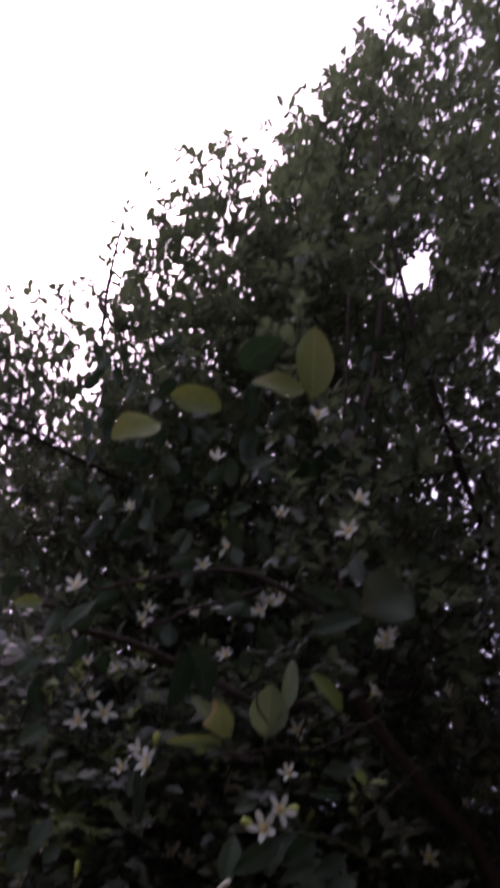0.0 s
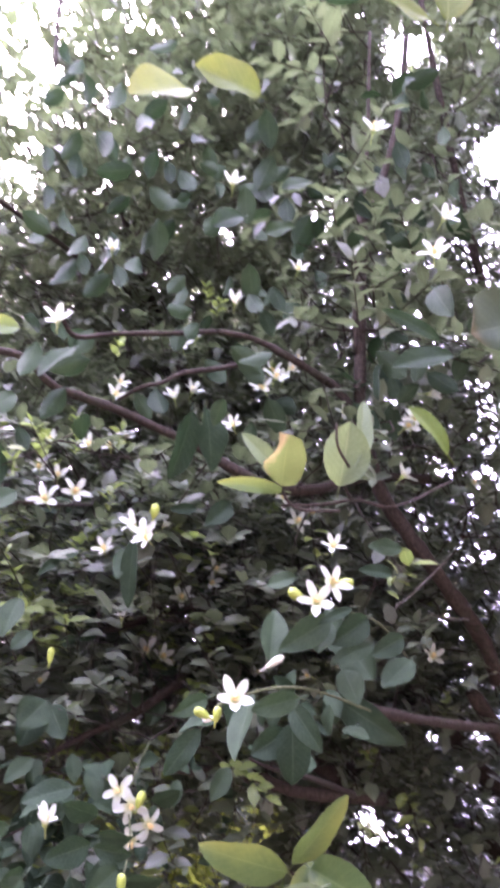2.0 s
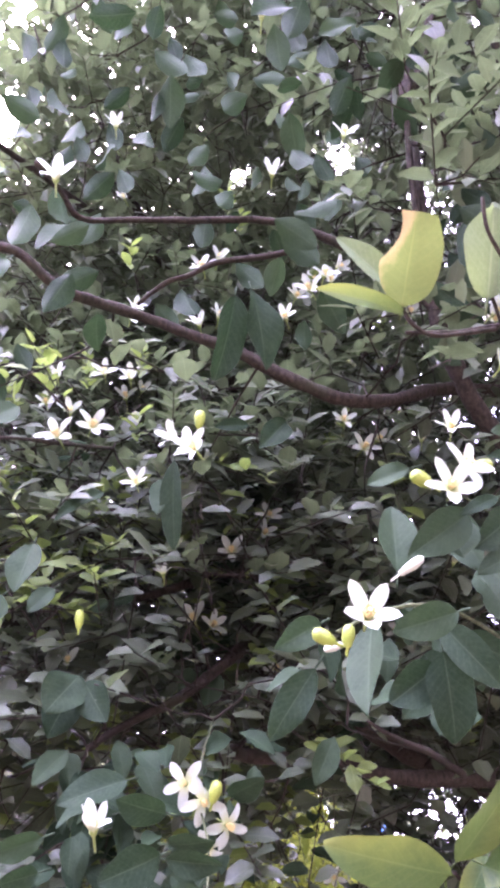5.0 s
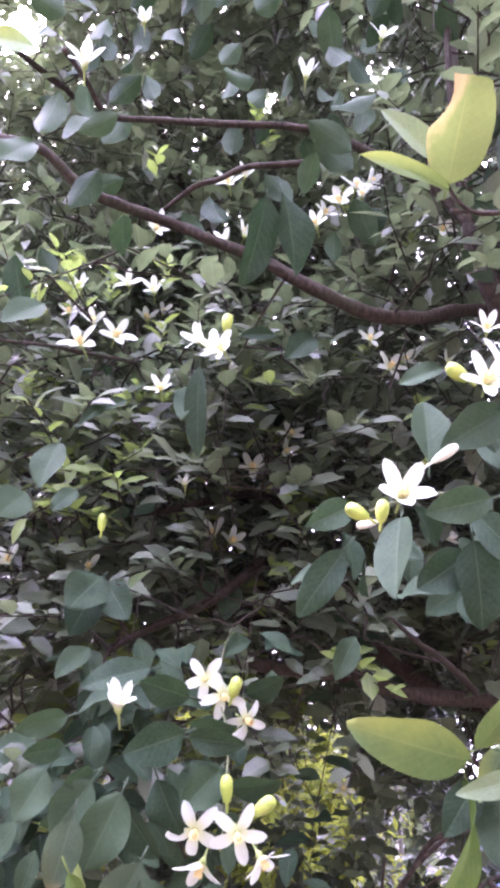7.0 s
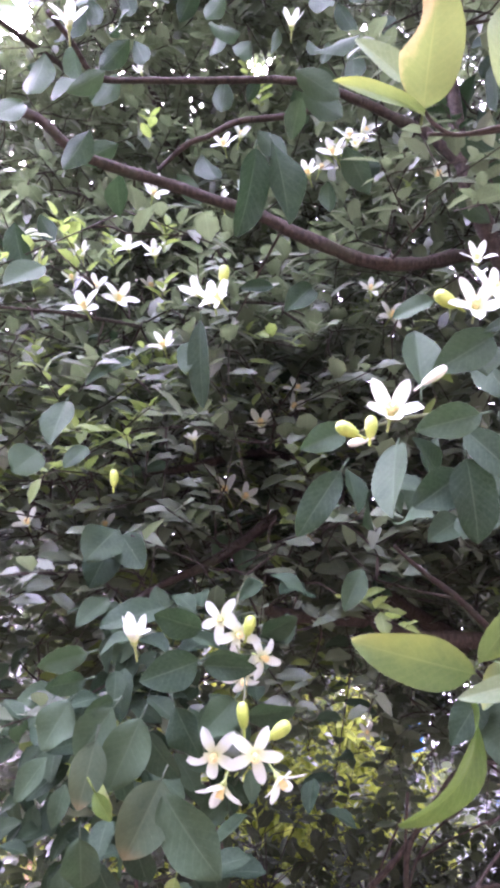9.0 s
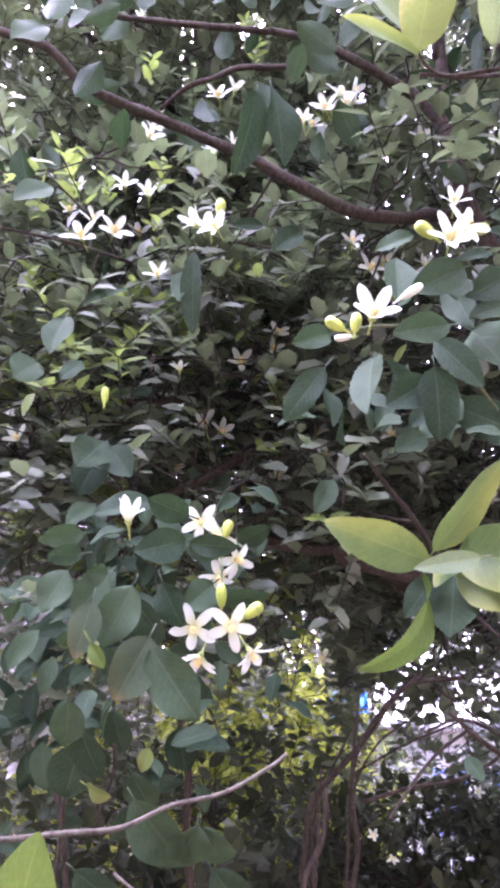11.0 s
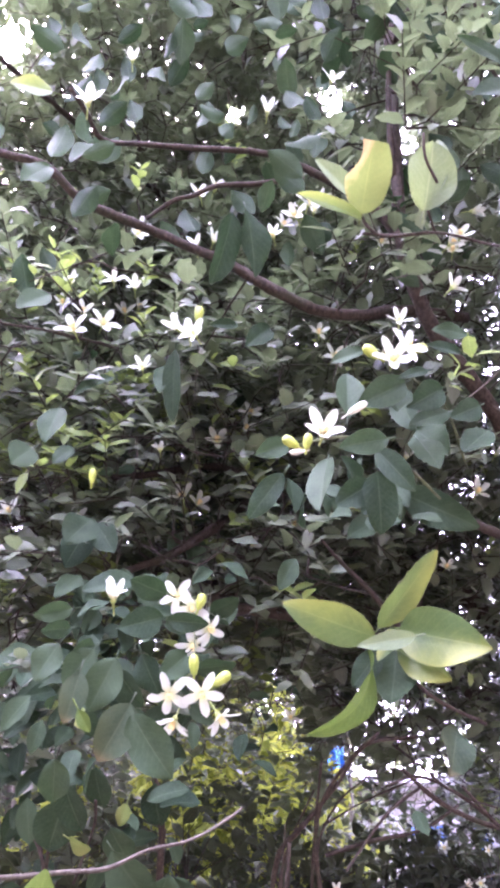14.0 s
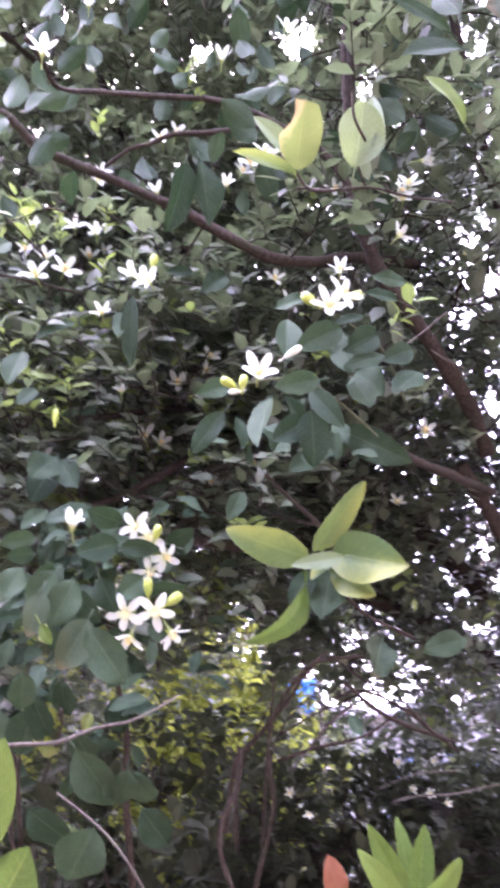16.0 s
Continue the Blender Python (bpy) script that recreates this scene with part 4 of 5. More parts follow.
hero_leaf((0.096, 1.350, 1.486), (0.088, 1.350, 1.548), 0.015, 20, 0.15, "g")
hero_leaf((0.095, 1.340, 1.488), (0.103, 1.330, 1.544), 0.019, -10, 0.15, "g")
hero_leaf((0.089, 1.320, 1.487), (0.117, 1.300, 1.523), 0.021, 0, 0.15, "g")
hero_leaf((0.083, 1.320, 1.485), (0.045, 1.310, 1.529), 0.017, 10, 0.15, "g")
hero_leaf((0.036, 1.330, 1.495), (0.026, 1.320, 1.525), 0.018, 0, 0.2, "o")
hero_leaf((-0.086, 1.590, 2.426), (-0.112, 1.630, 2.322), 0.046, -40, 0.2, "d")
hero_leaf((-0.066, 1.590, 2.437), (-0.049, 1.630, 2.340), 0.050, -40, 0.2, "d")
hero_leaf((-0.318, 1.450, 2.333), (-0.341, 1.430, 2.282), 0.031, 0, 0.1, "d")
hero_leaf((-0.277, 1.550, 2.496), (-0.308, 1.500, 2.399), 0.031, 20, 0.1, "d")
blossom((-0.136, 1.645, 1.758), (-0.1, -1, -0.4), 1, "o", 28)
blossom((-0.102, 1.624, 1.756), (0.05, -1, -0.4), 1, "o", -25)
blossom((-0.129, 1.660, 1.734), (-0.45, -0.35, -1.25), 0.95, "m")
blossom((-0.081, 1.660, 1.740), (0.75, -0.35, -1.15), 0.95, "m")
blossom((-0.010, 1.388, 1.950), (-0.05, -1, 0.10), 1.05, "h", 180)
flower_bud((-0.033, 1.390, 1.931), (-0.9, -.3, -0.35), 0.52, True)
blossom((0.083, 1.444, 2.080), (-0.15, -1, 0.0), 1.08, "m", 175)
blossom((0.104, 1.460, 2.110), (0.35, -1, 0.2), 1.0, "m")
blossom((0.115, 1.500, 2.176), (-0.10, -0.8, 0.32), 0.8, "h")
blossom((-0.202, 1.584, 1.843), (-0.1, -1, 1.0), 1.0, "c", 20)
blossom((-0.133, 1.751, 1.900), (-0.4, -1, -0.05), 1.05, "o")
blossom((-0.115, 1.745, 1.883), (0.2, -1, -0.35), 1, "o")
blossom((-0.090, 1.772, 1.864), (0.6, -1, -0.45), 1, "o")
blossom((-0.110, 1.770, 1.843), (0.1, -1, -1.15), 0.95, "o")
blossom((-0.138, 1.619, 2.224), (-0.10, -0.8, 0.23), 1.05, "m")
blossom((-0.155, 1.640, 2.248), (-0.60, -0.8, 0.25), 1, "h")
blossom((-0.206, 1.749, 2.250), (-0.10, -0.8, 0.18), 0.9, "m")
blossom((-0.327, 1.812, 2.358), (-0.20, -0.8, 0.19), 1.3, "m")
blossom((-0.284, 1.830, 2.387), (0.30, -0.8, 0.12), 1.2, "m")
blossom((-0.325, 1.860, 2.431), (0.10, -0.8, 0.25), 1, "h")
blossom((-0.278, 1.850, 2.499), (0.00, -0.8, 0.08), 1, "h")
blossom((-0.249, 1.875, 2.636), (0.20, -0.8, 0.05), 1.1, "h")
blossom((-0.278, 1.850, 2.904), (-0.30, -0.8, 0.10), 0.8, "h")
blossom((-0.290, 1.467, 2.474), (0.10, -0.8, 0.19), 1.1, "h")
blossom((0.060, 1.756, 2.631), (0.10, -0.8, 0.25), 1.1, "m")
blossom((0.039, 1.770, 2.614), (-0.50, -0.8, 0.21), 1.1, "m")
blossom((0.091, 1.790, 2.682), (0.60, -0.8, 0.25), 1, "h")
blossom((-0.018, 1.652, 2.446), (-0.30, -0.8, 0.25), 0.85, "h")
blossom((0.098, 1.884, 2.444), (-0.10, -0.8, 0.19), 0.9, "m")
blossom((0.128, 1.900, 2.404), (0.30, -0.8, 0.16), 1.1, "m")
blossom((0.157, 1.920, 2.432), (0.40, -0.8, 0.23), 1, "h")
blossom((0.070, 1.880, 2.740), (-0.4, -0.8, 0.3), 1.05, "m")
blossom((0.036, 1.900, 2.719), (0.2, -0.8, 0.1), 1.05, "h")
blossom((0.123, 1.930, 2.821), (0.5, -0.8, 0.4), 1.05, "m")
blossom((-0.015, 2.000, 2.332), (0.10, -0.8, 0.25), 1, "m")
blossom((-0.023, 2.020, 2.311), (0.40, -0.8, 0.14), 1, "h")
blossom((-0.076, 2.000, 2.269), (0.00, -0.8, 0.12), 1.2, "m")
blossom((-0.132, 2.070, 2.182), (-0.20, -0.8, 0.26), 1.3, "h")
blossom((-0.104, 2.080, 2.176), (0.40, -0.8, 0.25), 1.1, "h")
blossom((-0.302, 1.950, 2.082), (0.10, -0.8, 0.23), 0.9, "h")
blossom((-0.411, 1.950, 2.087), (0.00, -0.8, 0.21), 1, "h")
blossom((0.098, 2.199, 2.194), (0.10, -0.8, 0.23), 0.9, "m")
blossom((0.003, 2.150, 2.128), (0.10, -0.8, 0.14), 1, "m")
blossom((0.305, 1.693, 2.523), (-0.10, -0.8, 0.19), 1.1, "m")
blossom((0.289, 1.700, 2.510), (0.40, -0.8, 0.18), 1, "h")
blossom((0.148, 1.325, 2.799), (0.00, -0.8, 0.26), 1.1, "m")
blossom((0.215, 1.260, 2.543), (0.20, -0.8, 0.25), 0.9, "m")
blossom((0.199, 1.266, 2.481), (-0.20, -0.8, 0.14), 0.95, "m")
blossom((-0.058, 1.442, 2.779), (0.00, -0.8, 0.30), 1, "h")
blossom((-0.132, 1.970, 2.856), (-0.2, -1, 0.2), 1.3, "m")
blossom((-0.101, 1.990, 2.901), (0.3, -1, 0.4), 1.2, "h")
blossom((-0.136, 1.980, 2.716), (-0.3, -1, 0.5), 1.2, "h")
blossom((-0.099, 1.980, 2.737), (0.3, -1, 0.5), 1.2, "h")
blossom((-0.298, 2.280, 2.761), (-0.1, -1, 0.5), 1.4, "h")
blossom((-0.267, 2.300, 2.796), (0.4, -1, 0.3), 1.2, "h")
blossom((-0.034, 1.600, 2.667), (0.00, -0.8, 0.28), 1, "h")
blossom((0.076, 1.600, 2.763), (0.10, -0.8, 0.21), 1, "m")
blossom((-0.247, 1.900, 2.684), (0.20, -0.8, 0.25), 0.9, "m")
blossom((-0.244, 1.900, 2.529), (0.00, -0.8, 0.25), 1.1, "h")
blossom((-0.362, 1.900, 2.530), (0.00, -0.8, 0.25), 1, "h")
blossom((-0.360, 1.850, 2.441), (0.00, -0.8, 0.19), 0.8, "m")
blossom((0.315, 1.750, 2.543), (-0.20, -0.8, 0.16), 1, "m")
blossom((0.080, 1.800, 2.661), (0.00, -0.8, 0.28), 1, "h")
blossom((0.254, 1.800, 2.754), (0.00, -0.8, 0.18), 0.8, "m")
blossom((0.409, 2.000, 2.195), (0.00, -0.8, 0.16), 1.1, "m")
blossom((0.410, 2.200, 2.119), (0.00, -0.8, 0.16), 0.9, "m")
blossom((0.202, 1.800, 2.597), (0.10, -0.8, 0.21), 1, "m")
blossom((0.324, 1.750, 2.569), (0.10, -0.8, 0.21), 0.9, "m")
blossom((0.712, 3.000, 1.537), (0.00, -0.8, 0.19), 0.8, "m")
blossom((0.657, 3.100, 1.620), (0.00, -0.8, 0.19), 0.8, "m")
blossom((0.313, 1.200, 3.384), (0.00, -0.8, 0.30), 1, "h")
blossom((-0.260, 1.600, 2.760), (0.00, -0.8, 0.26), 0.9, "h")
blossom((-0.131, 1.600, 2.209), (-0.50, -0.8, 0.18), 0.9, "m")
blossom((0.101, 2.300, 1.834), (0.00, -0.8, 0.19), 0.8, "m")
flower_bud((-0.111, 1.642, 1.789), (-0.05, -.3, 0.9), 1.25, slim=0.85)
flower_bud((-0.079, 1.650, 1.777), (0.7, -.3, 0.5), 1.2)
flower_bud((-0.042, 1.375, 1.932), (-0.9, -.3, 0.35), 0.9)
flower_bud((-0.028, 1.370, 1.931), (0.1, -.3, 0.9), 0.8)
flower_bud((0.059, 1.440, 2.085), (-0.7, -.3, 0.3), 1.2)
flower_bud((0.033, 1.420, 2.000), (0.8, -.3, 0.5), 0.72, True)
flower_bud((-0.127, 1.630, 2.268), (0.1, -.3, 1), 1.2)
flower_bud((-0.103, 1.740, 1.890), (0.3, -.3, 1), 1.2)
flower_bud((-0.267, 1.800, 2.089), (0, -.3, 3), 1.25, slim=0.85)
flower_bud((0.123, 1.470, 2.117), (0.7, -.3, 0), 1.1)
hero_leaf((-0.318, 1.400, 2.403), (-0.364, 1.385, 2.392), 0.028, 10, 0.15, "y")
hero_leaf((-0.158, 1.700, 2.255), (-0.154, 1.740, 2.153), 0.031, 35, 0.1, "d")
hero_leaf((-0.168, 1.740, 2.256), (-0.177, 1.720, 2.191), 0.028, 20, 0.1, "d")
hero_leaf((-0.332, 1.620, 2.275), (-0.366, 1.600, 2.232), 0.037, 10, 0.1, "d")
hero_leaf((-0.275, 1.780, 2.245), (-0.305, 1.760, 2.200), 0.017, 10, 0.3, "d")
hero_leaf((-0.254, 1.800, 2.264), (-0.283, 1.790, 2.239), 0.019, 20, 0.3, "d")
hero_leaf((-0.247, 1.900, 2.150), (-0.273, 1.880, 2.123), 0.017, 10, 0.3, "d")
hero_leaf((-0.215, 1.920, 2.168), (-0.245, 1.900, 2.143), 0.019, 10, 0.3, "d")
hero_leaf((-0.311, 1.700, 2.142), (-0.318, 1.680, 2.077), 0.038, 10, 0.1, "d")
hero_leaf((-0.341, 1.720, 2.089), (-0.362, 1.700, 2.053), 0.043, 10, 0.1, "d")
hero_leaf((-0.292, 1.750, 2.109), (-0.316, 1.740, 2.076), 0.026, 20, 0.2, "d")
hero_leaf((-0.250, 1.750, 1.673), (-0.226, 1.780, 1.626), 0.036, 10, 0.2, "d")
hero_leaf((-0.257, 1.700, 1.695), (-0.258, 1.730, 1.653), 0.035, -10, 0.2, "d")
hero_leaf((-0.220, 1.780, 1.694), (-0.207, 1.810, 1.652), 0.037, 15, 0.2, "d")
hero_leaf((-0.196, 1.800, 1.630), (-0.171, 1.830, 1.595), 0.039, 10, 0.2, "d")
hero_leaf((-0.126, 1.720, 1.585), (-0.140, 1.750, 1.551), 0.046, -12, 0.2, "d")
hero_leaf((-0.118, 1.740, 1.581), (-0.090, 1.770, 1.553), 0.040, 14, 0.2, "d")
hero_leaf((-0.243, 1.800, 1.618), (-0.214, 1.780, 1.608), 0.022, 20, 0.3, "n")
hero_leaf((-0.179, 1.800, 1.657), (-0.186, 1.805, 1.632), 0.018, 10, 0.2, "n")
hero_leaf((-0.230, 1.620, 1.735), (-0.215, 1.600, 1.715), 0.019, 10, 0.2, "n")
hero_leaf((-0.149, 1.850, 1.682), (-0.137, 1.880, 1.635), 0.039, 12, 0.2, "d")

hero_leaf((-0.217, 1.300, 1.522), (-0.198, 1.270, 1.600), 0.036, 8, 0.12, "g")
hero_leaf((-0.205, 1.330, 1.484), (-0.176, 1.280, 1.535), 0.048, -6, 0.12, "g")
hero_leaf((-0.187, 1.720, 1.607), (-0.134, 1.750, 1.547), 0.052, 10, 0.15, "d")
hero_leaf((-0.157, 1.660, 1.525), (-0.182, 1.690, 1.475), 0.058, 8, 0.15, "d")
hero_leaf((-0.241, 1.760, 1.542), (-0.192, 1.790, 1.507), 0.042, 0, 0.15, "d")
hero_leaf((-0.105, 1.820, 1.539), (-0.068, 1.850, 1.496), 0.044, -8, 0.15, "d")
hero_leaf((-0.252, 1.800, 1.662), (-0.269, 1.830, 1.606), 0.052, 5, 0.15, "d")
hero_leaf((-0.190, 1.780, 1.519), (-0.162, 1.740, 1.500), 0.026, 10, 0.15, "y")
hero_leaf((0.176, 1.800, 1.654), (0.185, 1.780, 1.627), 0.018, 10, 0.05, "d")
hero_leaf((0.312, 1.700, 1.745), (0.236, 1.660, 1.722), 0.034, 20, 0.10, "d")
hero_leaf((0.147, 1.660, 2.026), (0.234, 1.620, 1.963), 0.048, 20, 0.10, "d")
hero_leaf((0.151, 1.580, 2.074), (0.175, 1.550, 2.023), 0.050, 15, 0.10, "d")
blossom((0.235, 2.400, 1.511), (0.0, -1, -0.2), 0.55, "h")
blossom((0.179, 2.300, 1.549), (-0.1, -1, 0.4), 0.55, "h")
blossom((0.491, 2.500, 1.551), (0.5, -1, 0.6), 0.55, "h")
blossom((0.491, 2.300, 1.531), (0.5, -1, 0.1), 0.55, "h")
blossom((0.584, 2.600, 1.613), (0.0, -1, 0.2), 0.55, "h")

# bare stretches of the two inner limbs
OPEN_POCKETS += [(Vector((-0.228, 1.97, 1.998)).lerp((-0.074, 2.06, 2.120), k / 6), 0.030) for k in range(7)]
OPEN_POCKETS += [(Vector((-0.257, 2.00, 2.185)).lerp((-0.060, 2.20, 2.316), k / 5), 0.018) for k in range(6)]
OPEN_POCKETS.append((Vector((0.139, 1.60, 2.303)), 0.04))
POCKETS, POCKET_SIZE = np.array([tuple(p) for p, r in OPEN_POCKETS]), np.array([r * r for p, r in OPEN_POCKETS])
POCKET_WAYS = (PATH_SIDE - POCKETS) / np.linalg.norm(PATH_SIDE - POCKETS, axis=1, keepdims=True)
NEAR_ROWS = grow_crown()

for spot in BLOOM_SPOTS[:24]:
    blossom(spot, (leaf_rng.uniform(-1.4, 1.4), -0.6, leaf_rng.uniform(-0.3, 1.6)), leaf_rng.uniform(0.7, 1.0), leaf_rng.choice("mhhc"))


def young_shoot(at, facing, size):
    """A fresh shoot with a tuft of small yellow-green leaves."""
    rows = spray(leaf_rng, Vector(at), facing, 0.05 * size, 9, 0.028 * size, 0.1, 0.5)
    ob = bulk_leaves("young_shoot", np.array([r[0] for r in rows]), np.array([r[1] for r in rows]), np.array([r[2] for r in rows]), np.array([r[3] for r in rows]), 0.45, SPROUT, tree, "fresh yellow-green young shoot", leaf_rng.randint(1, 999))
    return on_tree(ob)


young_shoot((-0.356, 1.860, 2.447), (0, -.5, .6), 1)
young_shoot((-0.393, 1.840, 2.416), (-0.3, -.5, .6), 1)
young_shoot((-0.278, 1.950, 2.295), (0.1, -.5, .6), 1.1)
young_shoot((-0.338, 1.950, 2.217), (-0.1, -.5, .6), 1)
young_shoot((-0.213, 1.800, 2.334), (0, -.5, .6), 1)
young_shoot((-0.155, 2.000, 2.265), (0.1, -.5, .6), 1)
young_shoot((-0.111, 2.050, 2.220), (0.2, -.5, .6), 0.9)
young_shoot((-0.225, 1.860, 2.496), (0.1, -.5, .6), 1)
young_shoot((-0.411, 1.900, 2.317), (0, -.5, .6), 1)
young_shoot((-0.382, 1.950, 2.332), (0, -.5, .6), 1)
young_shoot((-0.309, 1.900, 2.501), (0, -.5, .6), 0.9)
young_shoot((0.080, 2.000, 2.444), (0.2, -.5, .6), 0.9)
young_shoot((0.134, 2.050, 2.527), (0, -.5, .6), 0.9)
young_shoot((0.181, 1.900, 2.641), (0, -.5, .6), 0.9)
young_shoot((-0.256, 1.950, 2.326), (0, -.5, .6), 1.1)
young_shoot((0.325, 2.200, 2.014), (0, -.5, .6), 1)
young_shoot((0.214, 1.620, 2.167), (0.5, -.5, .6), 1.3)
young_shoot((0.097, 2.000, 2.111), (0, -.5, .6), 0.9)
young_shoot((0.457, 2.100, 2.110), (0, -.5, .6), 1)
young_shoot((-0.492, 2.000, 2.592), (0, -.5, .6), 1.1)
young_shoot((-0.334, 2.000, 2.610), (0, -.5, .6), 1)
young_shoot((0.063, 1.900, 2.715), (0, -.5, .6), 1)
young_shoot((-0.246, 1.800, 2.670), (0, -.5, .6), 1)
young_shoot((-0.088, 1.900, 2.924), (0, -.5, .6), 1)
young_shoot((-0.063, 1.950, 2.932), (0, -.5, .6), 1)

# leaves of the inner sprays, a few shapes shared among them
INNER = []
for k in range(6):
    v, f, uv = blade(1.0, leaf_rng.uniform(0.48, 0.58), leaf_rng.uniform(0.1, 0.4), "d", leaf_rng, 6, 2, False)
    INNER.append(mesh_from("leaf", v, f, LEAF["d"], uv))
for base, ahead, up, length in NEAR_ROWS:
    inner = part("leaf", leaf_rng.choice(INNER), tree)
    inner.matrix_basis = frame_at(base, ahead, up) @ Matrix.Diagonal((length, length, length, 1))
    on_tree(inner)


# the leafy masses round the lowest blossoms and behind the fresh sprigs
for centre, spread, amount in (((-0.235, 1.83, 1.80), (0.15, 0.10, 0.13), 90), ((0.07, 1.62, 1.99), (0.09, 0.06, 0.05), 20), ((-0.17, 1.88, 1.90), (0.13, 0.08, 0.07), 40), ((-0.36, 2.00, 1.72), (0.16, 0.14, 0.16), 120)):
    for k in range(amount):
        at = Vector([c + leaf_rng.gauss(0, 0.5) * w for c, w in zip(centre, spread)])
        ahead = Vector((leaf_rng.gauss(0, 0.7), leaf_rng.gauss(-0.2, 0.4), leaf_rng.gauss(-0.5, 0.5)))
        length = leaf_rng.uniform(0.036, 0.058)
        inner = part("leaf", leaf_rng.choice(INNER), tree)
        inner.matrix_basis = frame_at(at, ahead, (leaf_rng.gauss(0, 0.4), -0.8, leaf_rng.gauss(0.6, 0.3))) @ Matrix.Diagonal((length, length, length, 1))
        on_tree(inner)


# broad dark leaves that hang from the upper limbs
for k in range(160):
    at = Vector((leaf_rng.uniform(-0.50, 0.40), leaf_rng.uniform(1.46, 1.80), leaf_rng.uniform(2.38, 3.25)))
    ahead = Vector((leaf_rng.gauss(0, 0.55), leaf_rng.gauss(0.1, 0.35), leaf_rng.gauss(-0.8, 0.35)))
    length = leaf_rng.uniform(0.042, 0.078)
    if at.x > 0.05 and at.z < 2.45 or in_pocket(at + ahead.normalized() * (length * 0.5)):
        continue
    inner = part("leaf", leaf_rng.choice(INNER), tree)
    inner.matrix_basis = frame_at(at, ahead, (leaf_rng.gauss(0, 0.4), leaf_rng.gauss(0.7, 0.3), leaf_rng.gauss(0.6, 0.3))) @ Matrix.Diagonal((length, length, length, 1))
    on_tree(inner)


# ---- shrubs and trees behind ----
def bush(name, label, category, at, spread, height, low, shoots, size, ratio, material, seed, upright=0.4, stems=7, group="", thick=0.012):
    """A many-stemmed bush or small tree: stems from the root, shoots on them, leaves round the shoots."""
    rng = random.Random(seed)
    ob = thing(name, label, category, at, group)
    nodes = []
    for s in range(stems):
        a = 2 * math.pi * (s + rng.random() * 0.7) / stems
        out = Vector((math.cos(a) * spread[0], math.sin(a) * spread[1], 0))
        r = rng.uniform(0.35, 0.85)
        pts = [Vector((math.cos(a) * 0.06, math.sin(a) * 0.06, -0.05)), out * r * 0.35 + Vector((rng.gauss(0, 0.06), rng.gauss(0, 0.06), height * 0.3)),
               out * r * 0.7 + Vector((rng.gauss(0, 0.1), rng.gauss(0, 0.1), height * 0.62)), out * r + Vector((0, 0, height * rng.uniform(0.8, 1.0)))]
        line = smooth_line(pts, 6)
        nodes += line[4:]
        v, f = tube(line, thick * rng.uniform(0.8, 1.3), thick * 0.25, 7, 0.15)
        part("stem", mesh_from("stem", v, f, BARK["b" if s % 3 else "g"]), ob)
    table = np.array([tuple(p) for p in nodes])
    rows, lines, radii = [], [], []
    while len(lines) < shoots:
        p = Vector((rng.uniform(-1, 1), rng.uniform(-1, 1), rng.uniform(0, 1)))
        if p.x ** 2 + p.y ** 2 + max(0, (p.z - 0.55) / 0.45) ** 2 > 1:
            continue
        p = Vector((p.x * spread[0], p.y * spread[1], low + p.z * (height * 1.08 - low)))
        if noise.noise(p * 1.9 + Vector((seed, 3, 1))) < rng.uniform(-0.6, 0.05):
            continue
        nearest = Vector(table[np.argmin(((table - np.array(p)) ** 2).sum(1))])
        ahead = ((p - nearest).normalized() + Vector((rng.gauss(0, 0.4), rng.gauss(0, 0.4), upright + rng.gauss(0, 0.3)))).normalized()
        length = size * rng.uniform(1.6, 3.0)
        lines.append([nearest, nearest.lerp(p, 0.5) + Vector((0, 0, 0.06 * (p - nearest).length)), p, p + ahead * length])
        radii.append((thick * 0.22, thick * 0.08))
        rows += spray(rng, p, ahead, length, rng.randint(7, 11), size, 0.25)
    bulk_stems("brushwood", lines, radii, BARK["b"], ob, "", 3)
    bulk_leaves("foliage", np.array([r[0] for r in rows]), np.array([r[1] for r in rows]), np.array([r[2] for r in rows]), np.array([r[3] for r in rows]), ratio, material, ob, "", seed)
    return ob


bush("shrub", "dark leafy shrub with thin bare stems at its foot", "shrub", (0.95, 3.6, 0), (0.85, 0.5), 1.55, 0.3, 1500, 0.056, 0.5, SHRUB_DARK, 21, stems=10, group="shrubs behind the citrus tree")
bush("shrub", "dark leafy shrub beside the citrus tree", "shrub", (0.0, 3.9, 0), (0.95, 0.6), 1.66, 0.3, 750, 0.072, 0.5, SHRUB_DARK, 22, stems=9, group="shrubs behind the citrus tree")
bush("shrub", "dense dark shrub in front of the low wall", "shrub", (-0.9, 3.7, 0), (0.8, 0.6), 1.46, 0.2, 600, 0.095, 0.5, SHRUB_DARK, 23, stems=8, group="shrubs behind the citrus tree")
bush("shrub", "low dark shrub under the crown", "shrub", (-0.45, 2.95, 0), (0.55, 0.4), 1.46, 0.3, 400, 0.085, 0.5, SHRUB_DARK, 29, stems=8, group="shrubs behind the citrus tree")
bush("shrub", "dark shrub with pale twigs near the house", "shrub", (1.75, 4.5, 0), (0.8, 0.5), 1.60, 0.3, 900, 0.055, 0.5, SHRUB_DARK, 30, stems=9, group="shrubs behind the citrus tree")
bush("shrub", "broad dark shrub below the house", "shrub", (2.7, 5.6, 0), (1.4, 0.8), 1.66, 0.3, 1000, 0.07, 0.5, SHRUB_DARK, 24, stems=9, group="shrubs behind the citrus tree")
